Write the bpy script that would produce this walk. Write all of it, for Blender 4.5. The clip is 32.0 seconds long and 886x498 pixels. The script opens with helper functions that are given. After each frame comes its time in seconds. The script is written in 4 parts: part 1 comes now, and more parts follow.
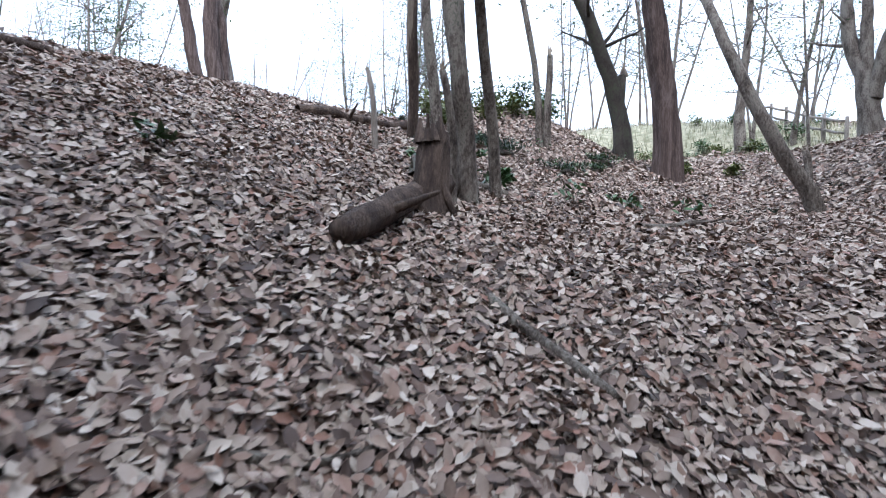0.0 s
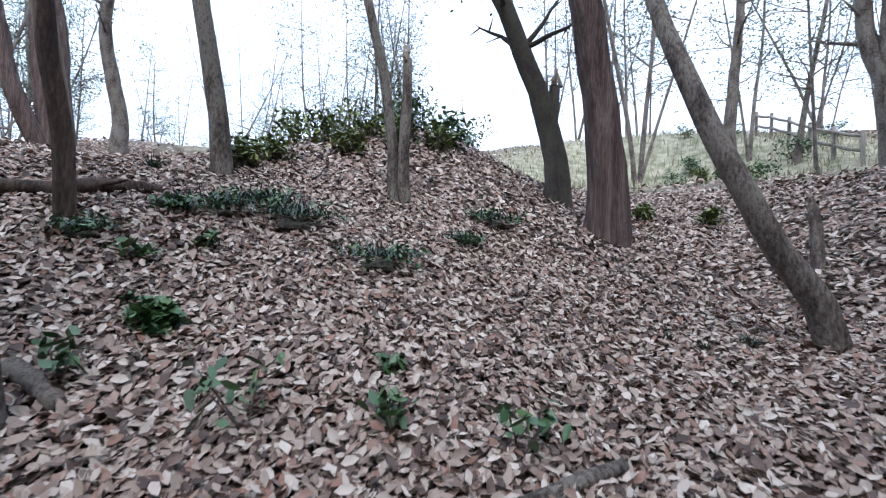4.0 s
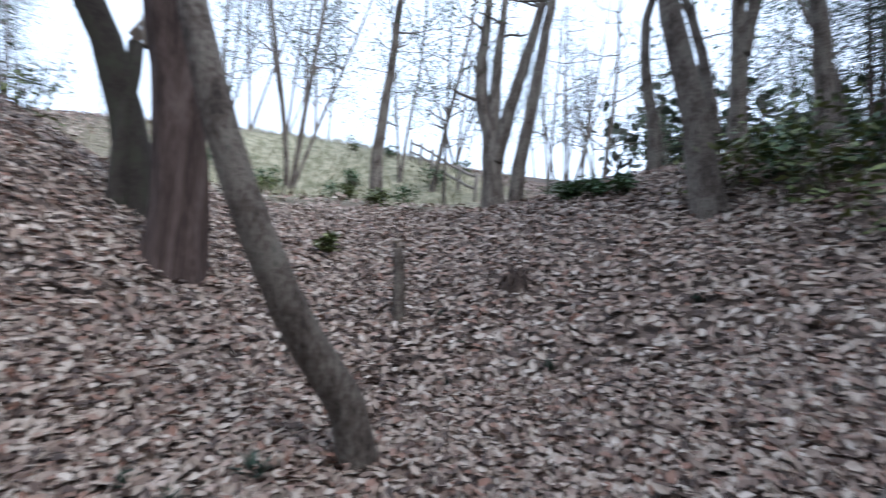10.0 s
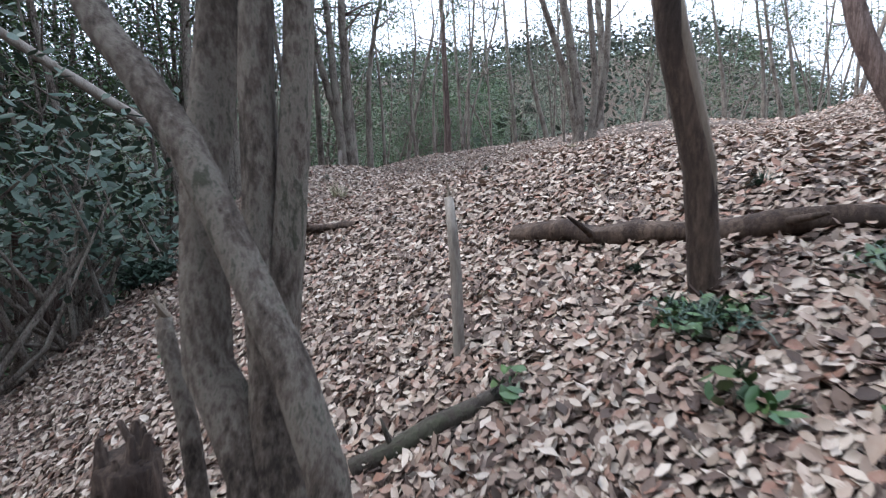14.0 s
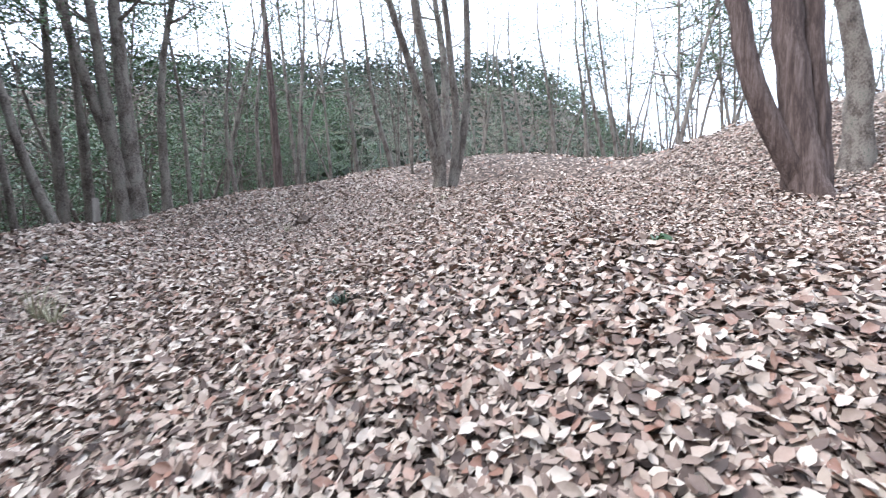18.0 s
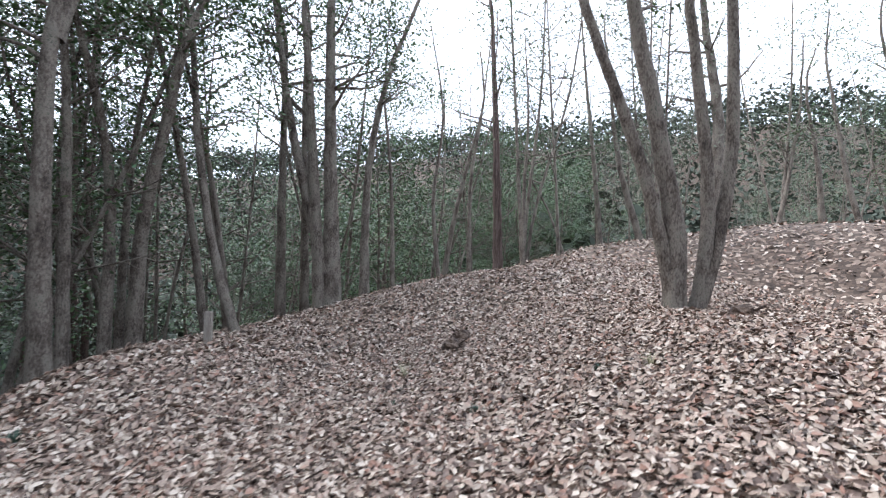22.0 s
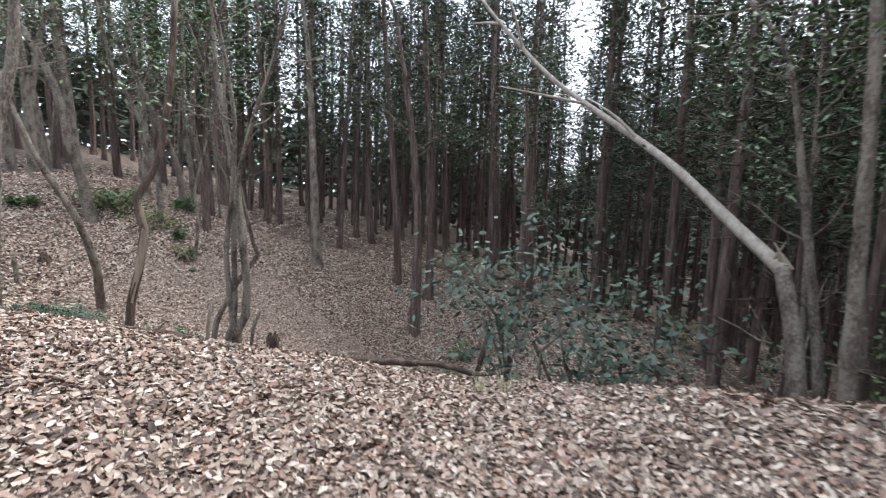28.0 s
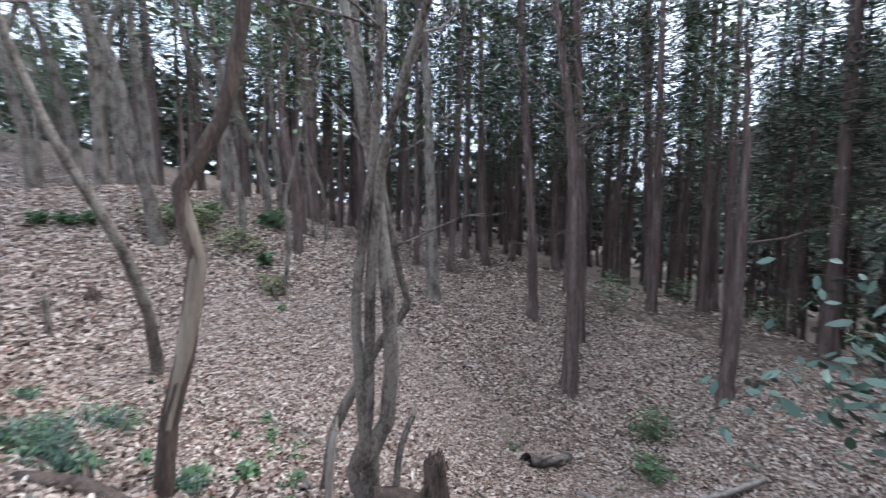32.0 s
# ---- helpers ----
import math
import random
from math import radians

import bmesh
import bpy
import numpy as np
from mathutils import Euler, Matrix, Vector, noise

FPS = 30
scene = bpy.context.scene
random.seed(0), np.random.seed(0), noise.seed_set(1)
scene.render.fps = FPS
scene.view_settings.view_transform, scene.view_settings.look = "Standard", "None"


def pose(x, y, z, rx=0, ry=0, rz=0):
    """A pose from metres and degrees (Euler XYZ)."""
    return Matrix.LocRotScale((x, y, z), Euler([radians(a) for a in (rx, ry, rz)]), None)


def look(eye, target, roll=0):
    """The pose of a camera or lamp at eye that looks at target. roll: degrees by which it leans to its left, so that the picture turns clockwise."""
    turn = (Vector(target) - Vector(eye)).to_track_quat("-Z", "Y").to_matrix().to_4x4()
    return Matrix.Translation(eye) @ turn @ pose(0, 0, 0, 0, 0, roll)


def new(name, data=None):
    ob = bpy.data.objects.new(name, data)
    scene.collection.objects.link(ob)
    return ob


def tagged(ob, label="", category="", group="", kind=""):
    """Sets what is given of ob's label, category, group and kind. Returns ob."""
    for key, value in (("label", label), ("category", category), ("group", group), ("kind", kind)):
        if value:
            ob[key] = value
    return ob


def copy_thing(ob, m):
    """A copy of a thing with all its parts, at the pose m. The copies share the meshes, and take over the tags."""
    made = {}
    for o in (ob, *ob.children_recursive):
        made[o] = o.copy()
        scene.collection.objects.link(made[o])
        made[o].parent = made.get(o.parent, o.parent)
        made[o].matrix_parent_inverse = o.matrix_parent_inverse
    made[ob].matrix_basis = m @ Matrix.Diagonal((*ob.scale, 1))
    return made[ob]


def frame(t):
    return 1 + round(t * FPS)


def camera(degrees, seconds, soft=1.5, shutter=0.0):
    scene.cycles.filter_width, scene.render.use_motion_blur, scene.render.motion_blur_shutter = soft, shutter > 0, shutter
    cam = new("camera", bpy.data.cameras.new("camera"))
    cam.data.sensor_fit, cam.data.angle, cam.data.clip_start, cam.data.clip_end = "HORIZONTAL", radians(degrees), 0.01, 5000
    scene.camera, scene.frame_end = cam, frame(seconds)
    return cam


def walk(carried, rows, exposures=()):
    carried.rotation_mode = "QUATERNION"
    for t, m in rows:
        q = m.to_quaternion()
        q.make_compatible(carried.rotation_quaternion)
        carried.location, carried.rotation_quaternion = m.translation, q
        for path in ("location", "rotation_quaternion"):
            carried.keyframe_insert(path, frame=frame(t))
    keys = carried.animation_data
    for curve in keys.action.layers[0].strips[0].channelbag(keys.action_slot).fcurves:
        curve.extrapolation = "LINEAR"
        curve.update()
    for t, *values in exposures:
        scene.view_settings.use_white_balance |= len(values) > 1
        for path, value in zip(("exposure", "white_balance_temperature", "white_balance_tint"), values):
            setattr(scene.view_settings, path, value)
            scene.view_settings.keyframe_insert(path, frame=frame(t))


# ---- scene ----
cam = camera(87.1, 32.0, soft=1.1, shutter=0.3)

# Seconds, eye, target, roll.
PATH = [
    (0, (-2.401, 5.904, 1.916), (-1.787, 7.806, 1.967), 2.2),
    (0.5, (-2.048, 6.202, 2.064), (-1.411, 8.096, 2.125), 1.8),
    (1, (-1.613, 6.380, 2.230), (-0.930, 8.258, 2.294), 1.8),
    (1.5, (-1.312, 6.606, 2.348), (-0.594, 8.472, 2.405), 2.6),
    (2, (-0.893, 6.709, 2.490), (-0.164, 8.570, 2.564), 1.7),
    (2.5, (-0.611, 6.871, 2.672), (0.100, 8.738, 2.761), 1.9),
    (4.5, (0.593, 7.906, 3.270), (1.027, 9.857, 3.339), 1.6),
    (5, (0.808, 7.920, 3.399), (0.820, 9.919, 3.477), 1.4),
    (5.5, (1.113, 8.028, 3.428), (0.806, 10.002, 3.503), 0.0),
    (6, (1.458, 8.242, 3.573), (1.643, 10.233, 3.633), -0.2),
    (6.5, (1.767, 8.222, 3.614), (2.557, 10.057, 3.702), 0.9),
    (7, (1.964, 8.189, 3.635), (3.265, 9.703, 3.754), 1.8),
    (7.5, (2.084, 8.126, 3.636), (3.748, 9.226, 3.781), 2.3),
    (8, (2.129, 8.041, 3.649), (4.011, 8.697, 3.814), 2.6),
    (8.5, (2.121, 8.021, 3.642), (4.088, 8.326, 3.827), 3.3),
    (9, (2.103, 8.044, 3.636), (4.077, 8.311, 3.823), 3.6),
    (9.5, (2.041, 8.112, 3.639), (3.948, 8.691, 3.805), 4.5),
    (10, (1.924, 8.231, 3.629), (3.545, 9.398, 3.751), 4.6),
    (10.5, (1.672, 8.382, 3.570), (2.631, 10.136, 3.641), 4.3),
    (11, (1.551, 8.425, 3.568), (1.803, 10.408, 3.615), 0.3),
    (11.5, (1.527, 8.579, 3.576), (1.114, 10.535, 3.654), -0.4),
    (12, (1.448, 8.714, 3.646), (0.380, 10.402, 3.753), -0.6),
    (12.5, (1.244, 9.020, 3.696), (-0.103, 10.493, 3.823), -0.7),
    (13, (1.010, 9.225, 3.678), (-0.624, 10.361, 3.483), -1.0),
    (13.5, (0.780, 9.463, 3.758), (-1.019, 10.295, 3.496), -0.6),
    (14, (0.382, 9.678, 3.786), (-1.505, 10.288, 3.525), -0.6),
    (14.5, (-0.041, 9.919, 3.800), (-1.941, 10.491, 3.547), -1.1),
    (15.1, (-0.450, 10.160, 3.930), (-2.344, 10.754, 3.683), -0.5),
    (15.8, (-1.000, 10.160, 4.080), (-2.886, 10.780, 3.841), 0.2),
    (16.5, (-1.465, 10.055, 4.257), (-3.344, 10.700, 4.025), 0.9),
    (17, (-1.880, 10.180, 4.395), (-3.737, 10.888, 4.176), 0.6),
    (17.5, (-2.032, 10.409, 4.483), (-3.753, 11.409, 4.285), 0.2),
    (18, (-2.125, 10.655, 4.515), (-3.705, 11.866, 4.321), -0.7),
    (18.5, (-2.229, 10.834, 4.709), (-3.698, 12.178, 4.520), -0.4),
    (19, (-2.445, 11.078, 4.839), (-3.802, 12.536, 4.654), -0.7),
    (19.5, (-2.719, 11.318, 4.992), (-4.120, 12.739, 5.128), 0.2),
    (20, (-3.001, 11.608, 5.105), (-4.684, 12.671, 5.293), 0.8),
    (20.5, (-3.333, 11.890, 5.168), (-5.199, 12.608, 5.108), 1.3),
    (21, (-3.697, 12.248, 5.212), (-5.629, 12.653, 4.888), 1.3),
    (21.5, (-4.039, 12.656, 5.318), (-6.012, 12.941, 5.168), 1.6),
    (22, (-4.458, 13.144, 5.433), (-6.447, 13.350, 5.463), 1.3),
    (22.5, (-4.828, 13.703, 5.537), (-6.815, 13.931, 5.568), 1.0),
    (23, (-5.259, 14.161, 5.587), (-7.258, 14.206, 5.612), 2.0),
    (23.5, (-5.634, 14.651, 5.646), (-7.615, 14.375, 5.665), 2.3),
    (24, (-5.871, 14.911, 5.723), (-7.696, 14.099, 5.624), 4.0),
    (24.5, (-6.109, 15.235, 5.876), (-7.604, 13.923, 5.676), 4.1),
    (25, (-6.363, 15.560, 5.986), (-7.466, 13.910, 5.745), 4.3),
    (25.5, (-6.834, 15.761, 5.971), (-7.489, 13.891, 5.701), 3.5),
    (27.5, (-9.234, 14.839, 5.706), (-8.410, 13.033, 5.464), 1.7),
    (28, (-8.810, 14.371, 5.642), (-7.709, 12.720, 5.396), 1.8),
    (28.5, (-8.313, 13.858, 5.626), (-7.069, 12.311, 5.383), 1.6),
    (29, (-7.844, 13.436, 5.595), (-6.301, 12.187, 5.351), 1.7),
    (29.5, (-7.324, 13.004, 5.534), (-5.570, 12.072, 5.298), 1.1),
    (30, (-6.802, 12.732, 5.466), (-5.007, 11.878, 5.240), 1.6),
    (30.5, (-6.067, 12.668, 5.381), (-4.219, 11.938, 5.162), 2.1),
    (31, (-5.393, 12.518, 5.337), (-3.587, 11.683, 5.131), 1.0),
    (31.5, (-4.872, 12.348, 5.333), (-3.198, 11.271, 5.141), 0.7),
    (32, (-4.444, 12.242, 5.292), (-3.108, 10.764, 5.113), 0.3),
]
walk(cam, [(t, look(eye, target, roll)) for t, eye, target, roll in PATH],
     exposures=[(t, ev, k, 10) for t, ev, k in (
         (0, 1.5, 5450), (2, 1.42, 5400), (4, 1.15, 5400), (6, 0.85, 5400), (7, 1.05, 5400), (9, 1.1, 5550), (11, 0.7, 5400), (13, 0.95, 5650),
         (14.5, 1.8, 5750), (16.5, 2.0, 5650), (18, 1.9, 5700), (20, 1.5, 5800), (21, 1.6, 6050), (22, 1.55, 5950), (25, 1.85, 6100),
         (28, 1.8, 6250), (29, 1.8, 6100), (30, 1.55, 5950), (31, 1.65, 5800), (32, 1.9, 5650))])

# ---- world and sun: a bright overcast sky ----
world = bpy.data.worlds.new("overcast_sky")
scene.world = world
world.use_nodes = True
wn = world.node_tree
sky = wn.nodes.new("ShaderNodeTexSky")
sky.sky_type = "NISHITA"
sky.sun_disc = False
sky.sun_elevation, sky.sun_rotation = radians(50), radians(200)
sky.air_density, sky.dust_density, sky.ozone_density = 1.0, 5.0, 1.0
wn.nodes["Background"].inputs["Strength"].default_value = 0.15
cloud = wn.nodes.new("ShaderNodeMix")
cloud.data_type = "RGBA"
cloud.inputs[0].default_value = 0.8
cloud.inputs[7].default_value = (6.4, 6.9, 7.5, 1)
wn.links.new(sky.outputs[0], cloud.inputs[6])
wn.links.new(cloud.outputs[2], wn.nodes["Background"].inputs["Color"])
sun = new("sun", bpy.data.lights.new("sun", "SUN"))
sun.data.energy, sun.data.angle, sun.data.color = 1.6, radians(28), (1.0, 0.96, 0.9)
sun.matrix_world = look((0, 0, 30), (-math.sin(radians(200)) * 20, -math.cos(radians(200)) * 20, 30 - 23.8))


# ---- materials ----
def material(name, colours, scale, stretch=(1, 1, 1), rough=0.8, bump=0.3, fine=6.0, island=0.0, random_object=0.0, spec=0.3):
    """Noise at two scales through a ramp of colours, with bump. island: how much each leaf or piece differs."""
    m = bpy.data.materials.new(name)
    m.use_nodes = True
    n, l = m.node_tree.nodes, m.node_tree.links
    b = n["Principled BSDF"]
    b.inputs["Roughness"].default_value = rough
    b.inputs["Specular IOR Level"].default_value = spec
    co, mp = n.new("ShaderNodeTexCoord"), n.new("ShaderNodeMapping")
    mp.inputs["Scale"].default_value = stretch
    l.new(co.outputs["Object"], mp.inputs["Vector"])
    big, small = n.new("ShaderNodeTexNoise"), n.new("ShaderNodeTexNoise")
    big.inputs["Scale"].default_value, big.inputs["Detail"].default_value = scale, 4
    small.inputs["Scale"].default_value, small.inputs["Detail"].default_value = scale * fine, 6
    small.inputs["Roughness"].default_value = 0.7
    l.new(mp.outputs[0], big.inputs["Vector"])
    l.new(mp.outputs[0], small.inputs["Vector"])
    mix = n.new("ShaderNodeMath")
    mix.operation = "MULTIPLY_ADD"
    l.new(small.outputs["Fac"], mix.inputs[0])
    mix.inputs[1].default_value = 0.55
    half = n.new("ShaderNodeMath")
    half.operation = "MULTIPLY"
    half.inputs[1].default_value = 0.5
    l.new(big.outputs["Fac"], half.inputs[0])
    l.new(half.outputs[0], mix.inputs[2])
    value = mix.outputs[0]
    if island or random_object:
        if island:
            src = n.new("ShaderNodeNewGeometry").outputs["Random Per Island"]
        else:
            src = n.new("ShaderNodeObjectInfo").outputs["Random"]
        blend = n.new("ShaderNodeMix")
        blend.inputs[0].default_value = island or random_object
        l.new(value, blend.inputs[2])
        l.new(src, blend.inputs[3])
        value = blend.outputs[0]
    ramp = n.new("ShaderNodeValToRGB")
    el = ramp.color_ramp.elements
    lo, hi = (0.04, 0.96) if island > 0.5 else (0.34, 0.68) if bump >= 1 else (0.3, 0.7)
    for k, c in enumerate(colours):
        pos = lo + (hi - lo) * k / max(len(colours) - 1, 1)
        e = el[k] if k < 2 else el.new(pos)
        e.position, e.color = pos, (*c, 1)
    if len(colours) > 2:
        for k, c in enumerate(colours):
            el[k].position, el[k].color = lo + (hi - lo) * k / (len(colours) - 1), (*c, 1)
    l.new(value, ramp.inputs[0])
    l.new(ramp.outputs[0], b.inputs["Base Color"])
    if bump:
        bp = n.new("ShaderNodeBump")
        bp.inputs["Strength"].default_value, bp.inputs["Distance"].default_value = bump, 0.02
        l.new(small.outputs["Fac"], bp.inputs["Height"])
        l.new(bp.outputs[0], b.inputs["Normal"])
    return m


BARK = {
    "smooth": material("grey_brown_bark", [(0.016, 0.013, 0.011), (0.055, 0.043, 0.036), (0.12, 0.098, 0.082), (0.21, 0.185, 0.158), (0.075, 0.075, 0.055)], 3.2, (1.8, 1.8, 0.8), 0.9, 1.0, 8),
    "cedar": material("red_brown_fissured_bark", [(0.018, 0.012, 0.011), (0.08, 0.054, 0.047), (0.19, 0.145, 0.13)], 5.0, (3.0, 3.0, 0.22), 0.9, 1.0, 5),
    "dark": material("dark_ivied_bark", [(0.025, 0.02, 0.018), (0.06, 0.05, 0.042), (0.07, 0.075, 0.05)], 5.0, (1, 1, 0.8), 0.9, 1.0, 5),
    "pale": material("pale_weathered_wood", [(0.11, 0.09, 0.075), (0.22, 0.19, 0.165), (0.34, 0.31, 0.275)], 4.0, (2.5, 2.5, 0.4), 0.8, 0.6, 6),
    "rotten": material("rotten_brown_wood", [(0.02, 0.014, 0.012), (0.06, 0.041, 0.033), (0.15, 0.108, 0.083)], 4.0, (2.5, 2.5, 0.5), 0.9, 1.0, 6),
}
BROKEN = material("fresh_split_wood", [(0.1, 0.075, 0.058), (0.27, 0.22, 0.17)], 6.0, (4, 4, 0.4), 0.7, 0.5, 5)
LITTER = material("fallen_leaf", [(0.028, 0.018, 0.015), (0.085, 0.053, 0.041), (0.21, 0.15, 0.118), (0.37, 0.3, 0.245), (0.48, 0.41, 0.35), (0.2, 0.1, 0.068), (0.32, 0.25, 0.2), (0.085, 0.042, 0.032)], 9, (1, 1, 1), 0.62, 0.25, 4, island=0.86, spec=0.4)
GREEN = material("evergreen_leaf", [(0.018, 0.045, 0.014), (0.04, 0.085, 0.026), (0.075, 0.13, 0.04), (0.05, 0.1, 0.05)], 6, (1, 1, 1), 0.45, 0.1, 4, island=0.85, spec=0.5)
YOUNG = material("light_green_leaf", [(0.045, 0.065, 0.02), (0.1, 0.125, 0.035), (0.19, 0.21, 0.07)], 6, (1, 1, 1), 0.5, 0.1, 4, island=0.85, spec=0.4)
CEDAR = material("cedar_foliage", [(0.01, 0.022, 0.011), (0.024, 0.044, 0.021), (0.045, 0.062, 0.034), (0.05, 0.043, 0.03)], 6, (1, 1, 1), 0.7, 0.1, 4, island=0.85)
BLUISH = material("dark_sedge_blade", [(0.014, 0.032, 0.022), (0.035, 0.066, 0.045), (0.07, 0.105, 0.078)], 6, (1, 1, 1), 0.5, 0.1, 4, island=0.8, spec=0.4)
DRY = material("dry_grass_blade", [(0.19, 0.19, 0.11), (0.32, 0.3, 0.2), (0.43, 0.4, 0.3)], 6, (1, 1, 1), 0.8, 0.1, 4, island=0.85)
# Distance haze over the hills is put into these close, greyed leaf colours.
HAZY = material("far_leaf_in_haze", [(0.038, 0.047, 0.036), (0.046, 0.056, 0.042), (0.055, 0.064, 0.049)], 3, (1, 1, 1), 0.9, 0, 4, island=0.6)
# Lighter version for background crowns, paled in colour to stand for bright haze.
HAZE_PALE_LEAF = material("hazy_grey_green_leaf", [(0.07, 0.09, 0.06), (0.12, 0.15, 0.1), (0.18, 0.19, 0.14)], 3, (1, 1, 1), 0.7, 0, 4, island=0.85)


def ground_material():
    """Soil with flattened leaves of leaf size, and grass on the open hillside."""
    m = material("leaf_covered_soil", [(0.05, 0.035, 0.028), (0.13, 0.09, 0.07), (0.26, 0.2, 0.16)], 0.5, (1, 1, 1), 0.85, 0.5, 20)
    n, l = m.node_tree.nodes, m.node_tree.links
    b = n["Principled BSDF"]
    co = n.new("ShaderNodeTexCoord")
    warp = n.new("ShaderNodeTexNoise")
    warp.inputs["Scale"].default_value = 5
    add = n.new("ShaderNodeMix")
    add.data_type = "VECTOR"
    add.inputs[0].default_value = 0.06
    l.new(co.outputs["Object"], warp.inputs["Vector"])
    l.new(co.outputs["Object"], add.inputs[4])
    l.new(warp.outputs["Color"], add.inputs[5])
    cells = n.new("ShaderNodeTexVoronoi")
    cells.inputs["Scale"].default_value = 12
    l.new(add.outputs[1], cells.inputs["Vector"])
    leaf = n.new("ShaderNodeValToRGB")
    for k, c in enumerate([(0.012, 0.009, 0.007), (0.035, 0.024, 0.018), (0.09, 0.062, 0.048), (0.2, 0.155, 0.125)]):
        e = leaf.color_ramp.elements[k] if k < 2 else leaf.color_ramp.elements.new(0.9)
        e.position, e.color = (0.05, 0.35, 0.65, 0.95)[k], (*c, 1)
    sep = n.new("ShaderNodeSeparateColor")
    l.new(cells.outputs["Color"], sep.inputs[0])
    l.new(sep.outputs[0], leaf.inputs[0])
    mixed = n.new("ShaderNodeMix")
    mixed.data_type = "RGBA"
    mixed.inputs[0].default_value = 0.75
    base = b.inputs["Base Color"].links[0].from_socket
    l.new(base, mixed.inputs[6])
    l.new(leaf.outputs[0], mixed.inputs[7])
    # grass where the slope is open, from the mesh attribute
    at = n.new("ShaderNodeAttribute")
    at.attribute_name = "grass"
    turf = n.new("ShaderNodeTexNoise")
    turf.inputs["Scale"].default_value, turf.inputs["Detail"].default_value = 3, 8
    l.new(co.outputs["Object"], turf.inputs["Vector"])
    gr = n.new("ShaderNodeValToRGB")
    gr.color_ramp.elements[0].position, gr.color_ramp.elements[0].color = 0.35, (0.13, 0.13, 0.075, 1)
    gr.color_ramp.elements[1].position, gr.color_ramp.elements[1].color = 0.65, (0.34, 0.31, 0.22, 1)
    l.new(turf.outputs["Fac"], gr.inputs[0])
    final = n.new("ShaderNodeMix")
    final.data_type = "RGBA"
    l.new(at.outputs["Fac"], final.inputs[0])
    l.new(mixed.outputs[2], final.inputs[6])
    l.new(gr.outputs[0], final.inputs[7])
    l.new(final.outputs[2], b.inputs["Base Color"])
    return m


SOIL = ground_material()

# ---- ground: a trench between a plateau, a mound and a far bank ----
# Centre x, y, radius, height of each swell or hollow.
SWELLS = [(-4, 5, 5, -3.06), (2, 9, 4, -0.28), (8, 9, 5, 0.75), (5, 13, 4, -1.55), (10, 14, 5, -1.79), (2, 18, 5, 0.83), (-1, 14, 4, 1.28), (-5, 12, 4, 0.38), (-3, 8, 3, -0.09), (-9, 11, 4, 1.03), (-13, 14, 6, 0.87), (-6, 18, 5, -1.19), (-11, 20, 6, -1.13), (-19, 17, 7, 4.38), (-14, 7, 5, 1.42), (-6, 1, 5, 1.26), (3, 3, 5, -0.79), (10, 4, 6, -0.21), (12, 22, 8, 1.19), (-5, 30, 10, -0.63), (-25, 30, 12, 2.96), (-24, 8, 8, -2.00), (-22, 48, 14, 1.83), (20, 12, 9, -1.86), (-13, 17, 4, -0.49), (-9, 15, 4, -0.71), (-16, 21, 5, -0.17), (-9, 19, 3.5, 1.62), (13, 8, 4, 0.70), (7, 3, 4, 1.44), (0, -3, 5, 1.10), (-5, 8, 2.5, 0.81)]
TILT = (2.011, 0.2114, 0.1692)
# Finer swells, every three metres from x = -19, y = 1: brows of the plateau, the mound, the trench.
FINE = [(-0.01, -0.07, -0.1, -0.1, 0.18, 0.66, -0.82, -0.37, -0.42, -0.84, -0.24),
        (-0.03, -0.14, -0.38, -1.46, -1, 0.07, -0.73, -0.06, 0.02, -0.11, 0.19),
        (-0.07, 0.42, -0, -0.24, 0.46, 0.04, 0.28, 0.38, -0.28, 0.4, 0),
        (-0.45, 0, -0.2, 0.91, -0.21, 0.03, -0.17, -0.2, -0.34, 0.6, 0.56),
        (-0.21, 0.33, -0.71, -0.54, -0.06, 0.53, -0.11, 0.1, -0.01, 0.44, -0.02),
        (-0.56, -0.13, 0.12, 0.43, 0.36, -0.65, -0.76, 1.03, -0.29, 0.31, 0.5),
        (-0.36, -0.03, -0.1, -0.46, 0.26, 0.77, -0.75, 0.01, -0.69, 0.19, -1.29),
        (-0.22, -0.45, -1.15, -0.67, -0.35, -0.76, -0.34, -0.16, -0.59, -0.45, -0.9),
        (0.13, 0.42, 0.42, 0.52, 1.33, 1.21, 0.72, -0, -0.1, -0.08, -0.07)]


def height(x, y):
    """Height of the ground."""
    x, y = np.asarray(x, float), np.asarray(y, float)
    fx, fy = 50 * np.tanh(x / 50), 50 * np.tanh(y / 50)
    z = TILT[0] + TILT[1] * fx + TILT[2] * fy
    for a, b, r, h in SWELLS:
        z = z + h * np.exp(-((x - a) ** 2 + (y - b) ** 2) / (2 * r * r))
    for j, row in enumerate(FINE):
        for i, h in enumerate(row):
            z = z + h * np.exp(-((x + 19 - 3 * i) ** 2 + (y - 1 - 3 * j) ** 2) / 9.68)
    z = z + 0.035 * np.sin(1.7 * x + 0.6 * y) * np.sin(1.4 * y - 0.5 * x) + 0.02 * np.sin(4.1 * x + 1.3) * np.sin(3.7 * y + 0.7)
    far = np.clip((np.hypot(x, y - 12) - 60) / 90, 0, 1)
    west = np.clip((-x - 0.35 * (y - 12) + 5) / 70, 0, 1)
    return z + far * far * (3 - 2 * far) * (62 * west + 6 * np.sin(0.02 * x + 1) - 16)


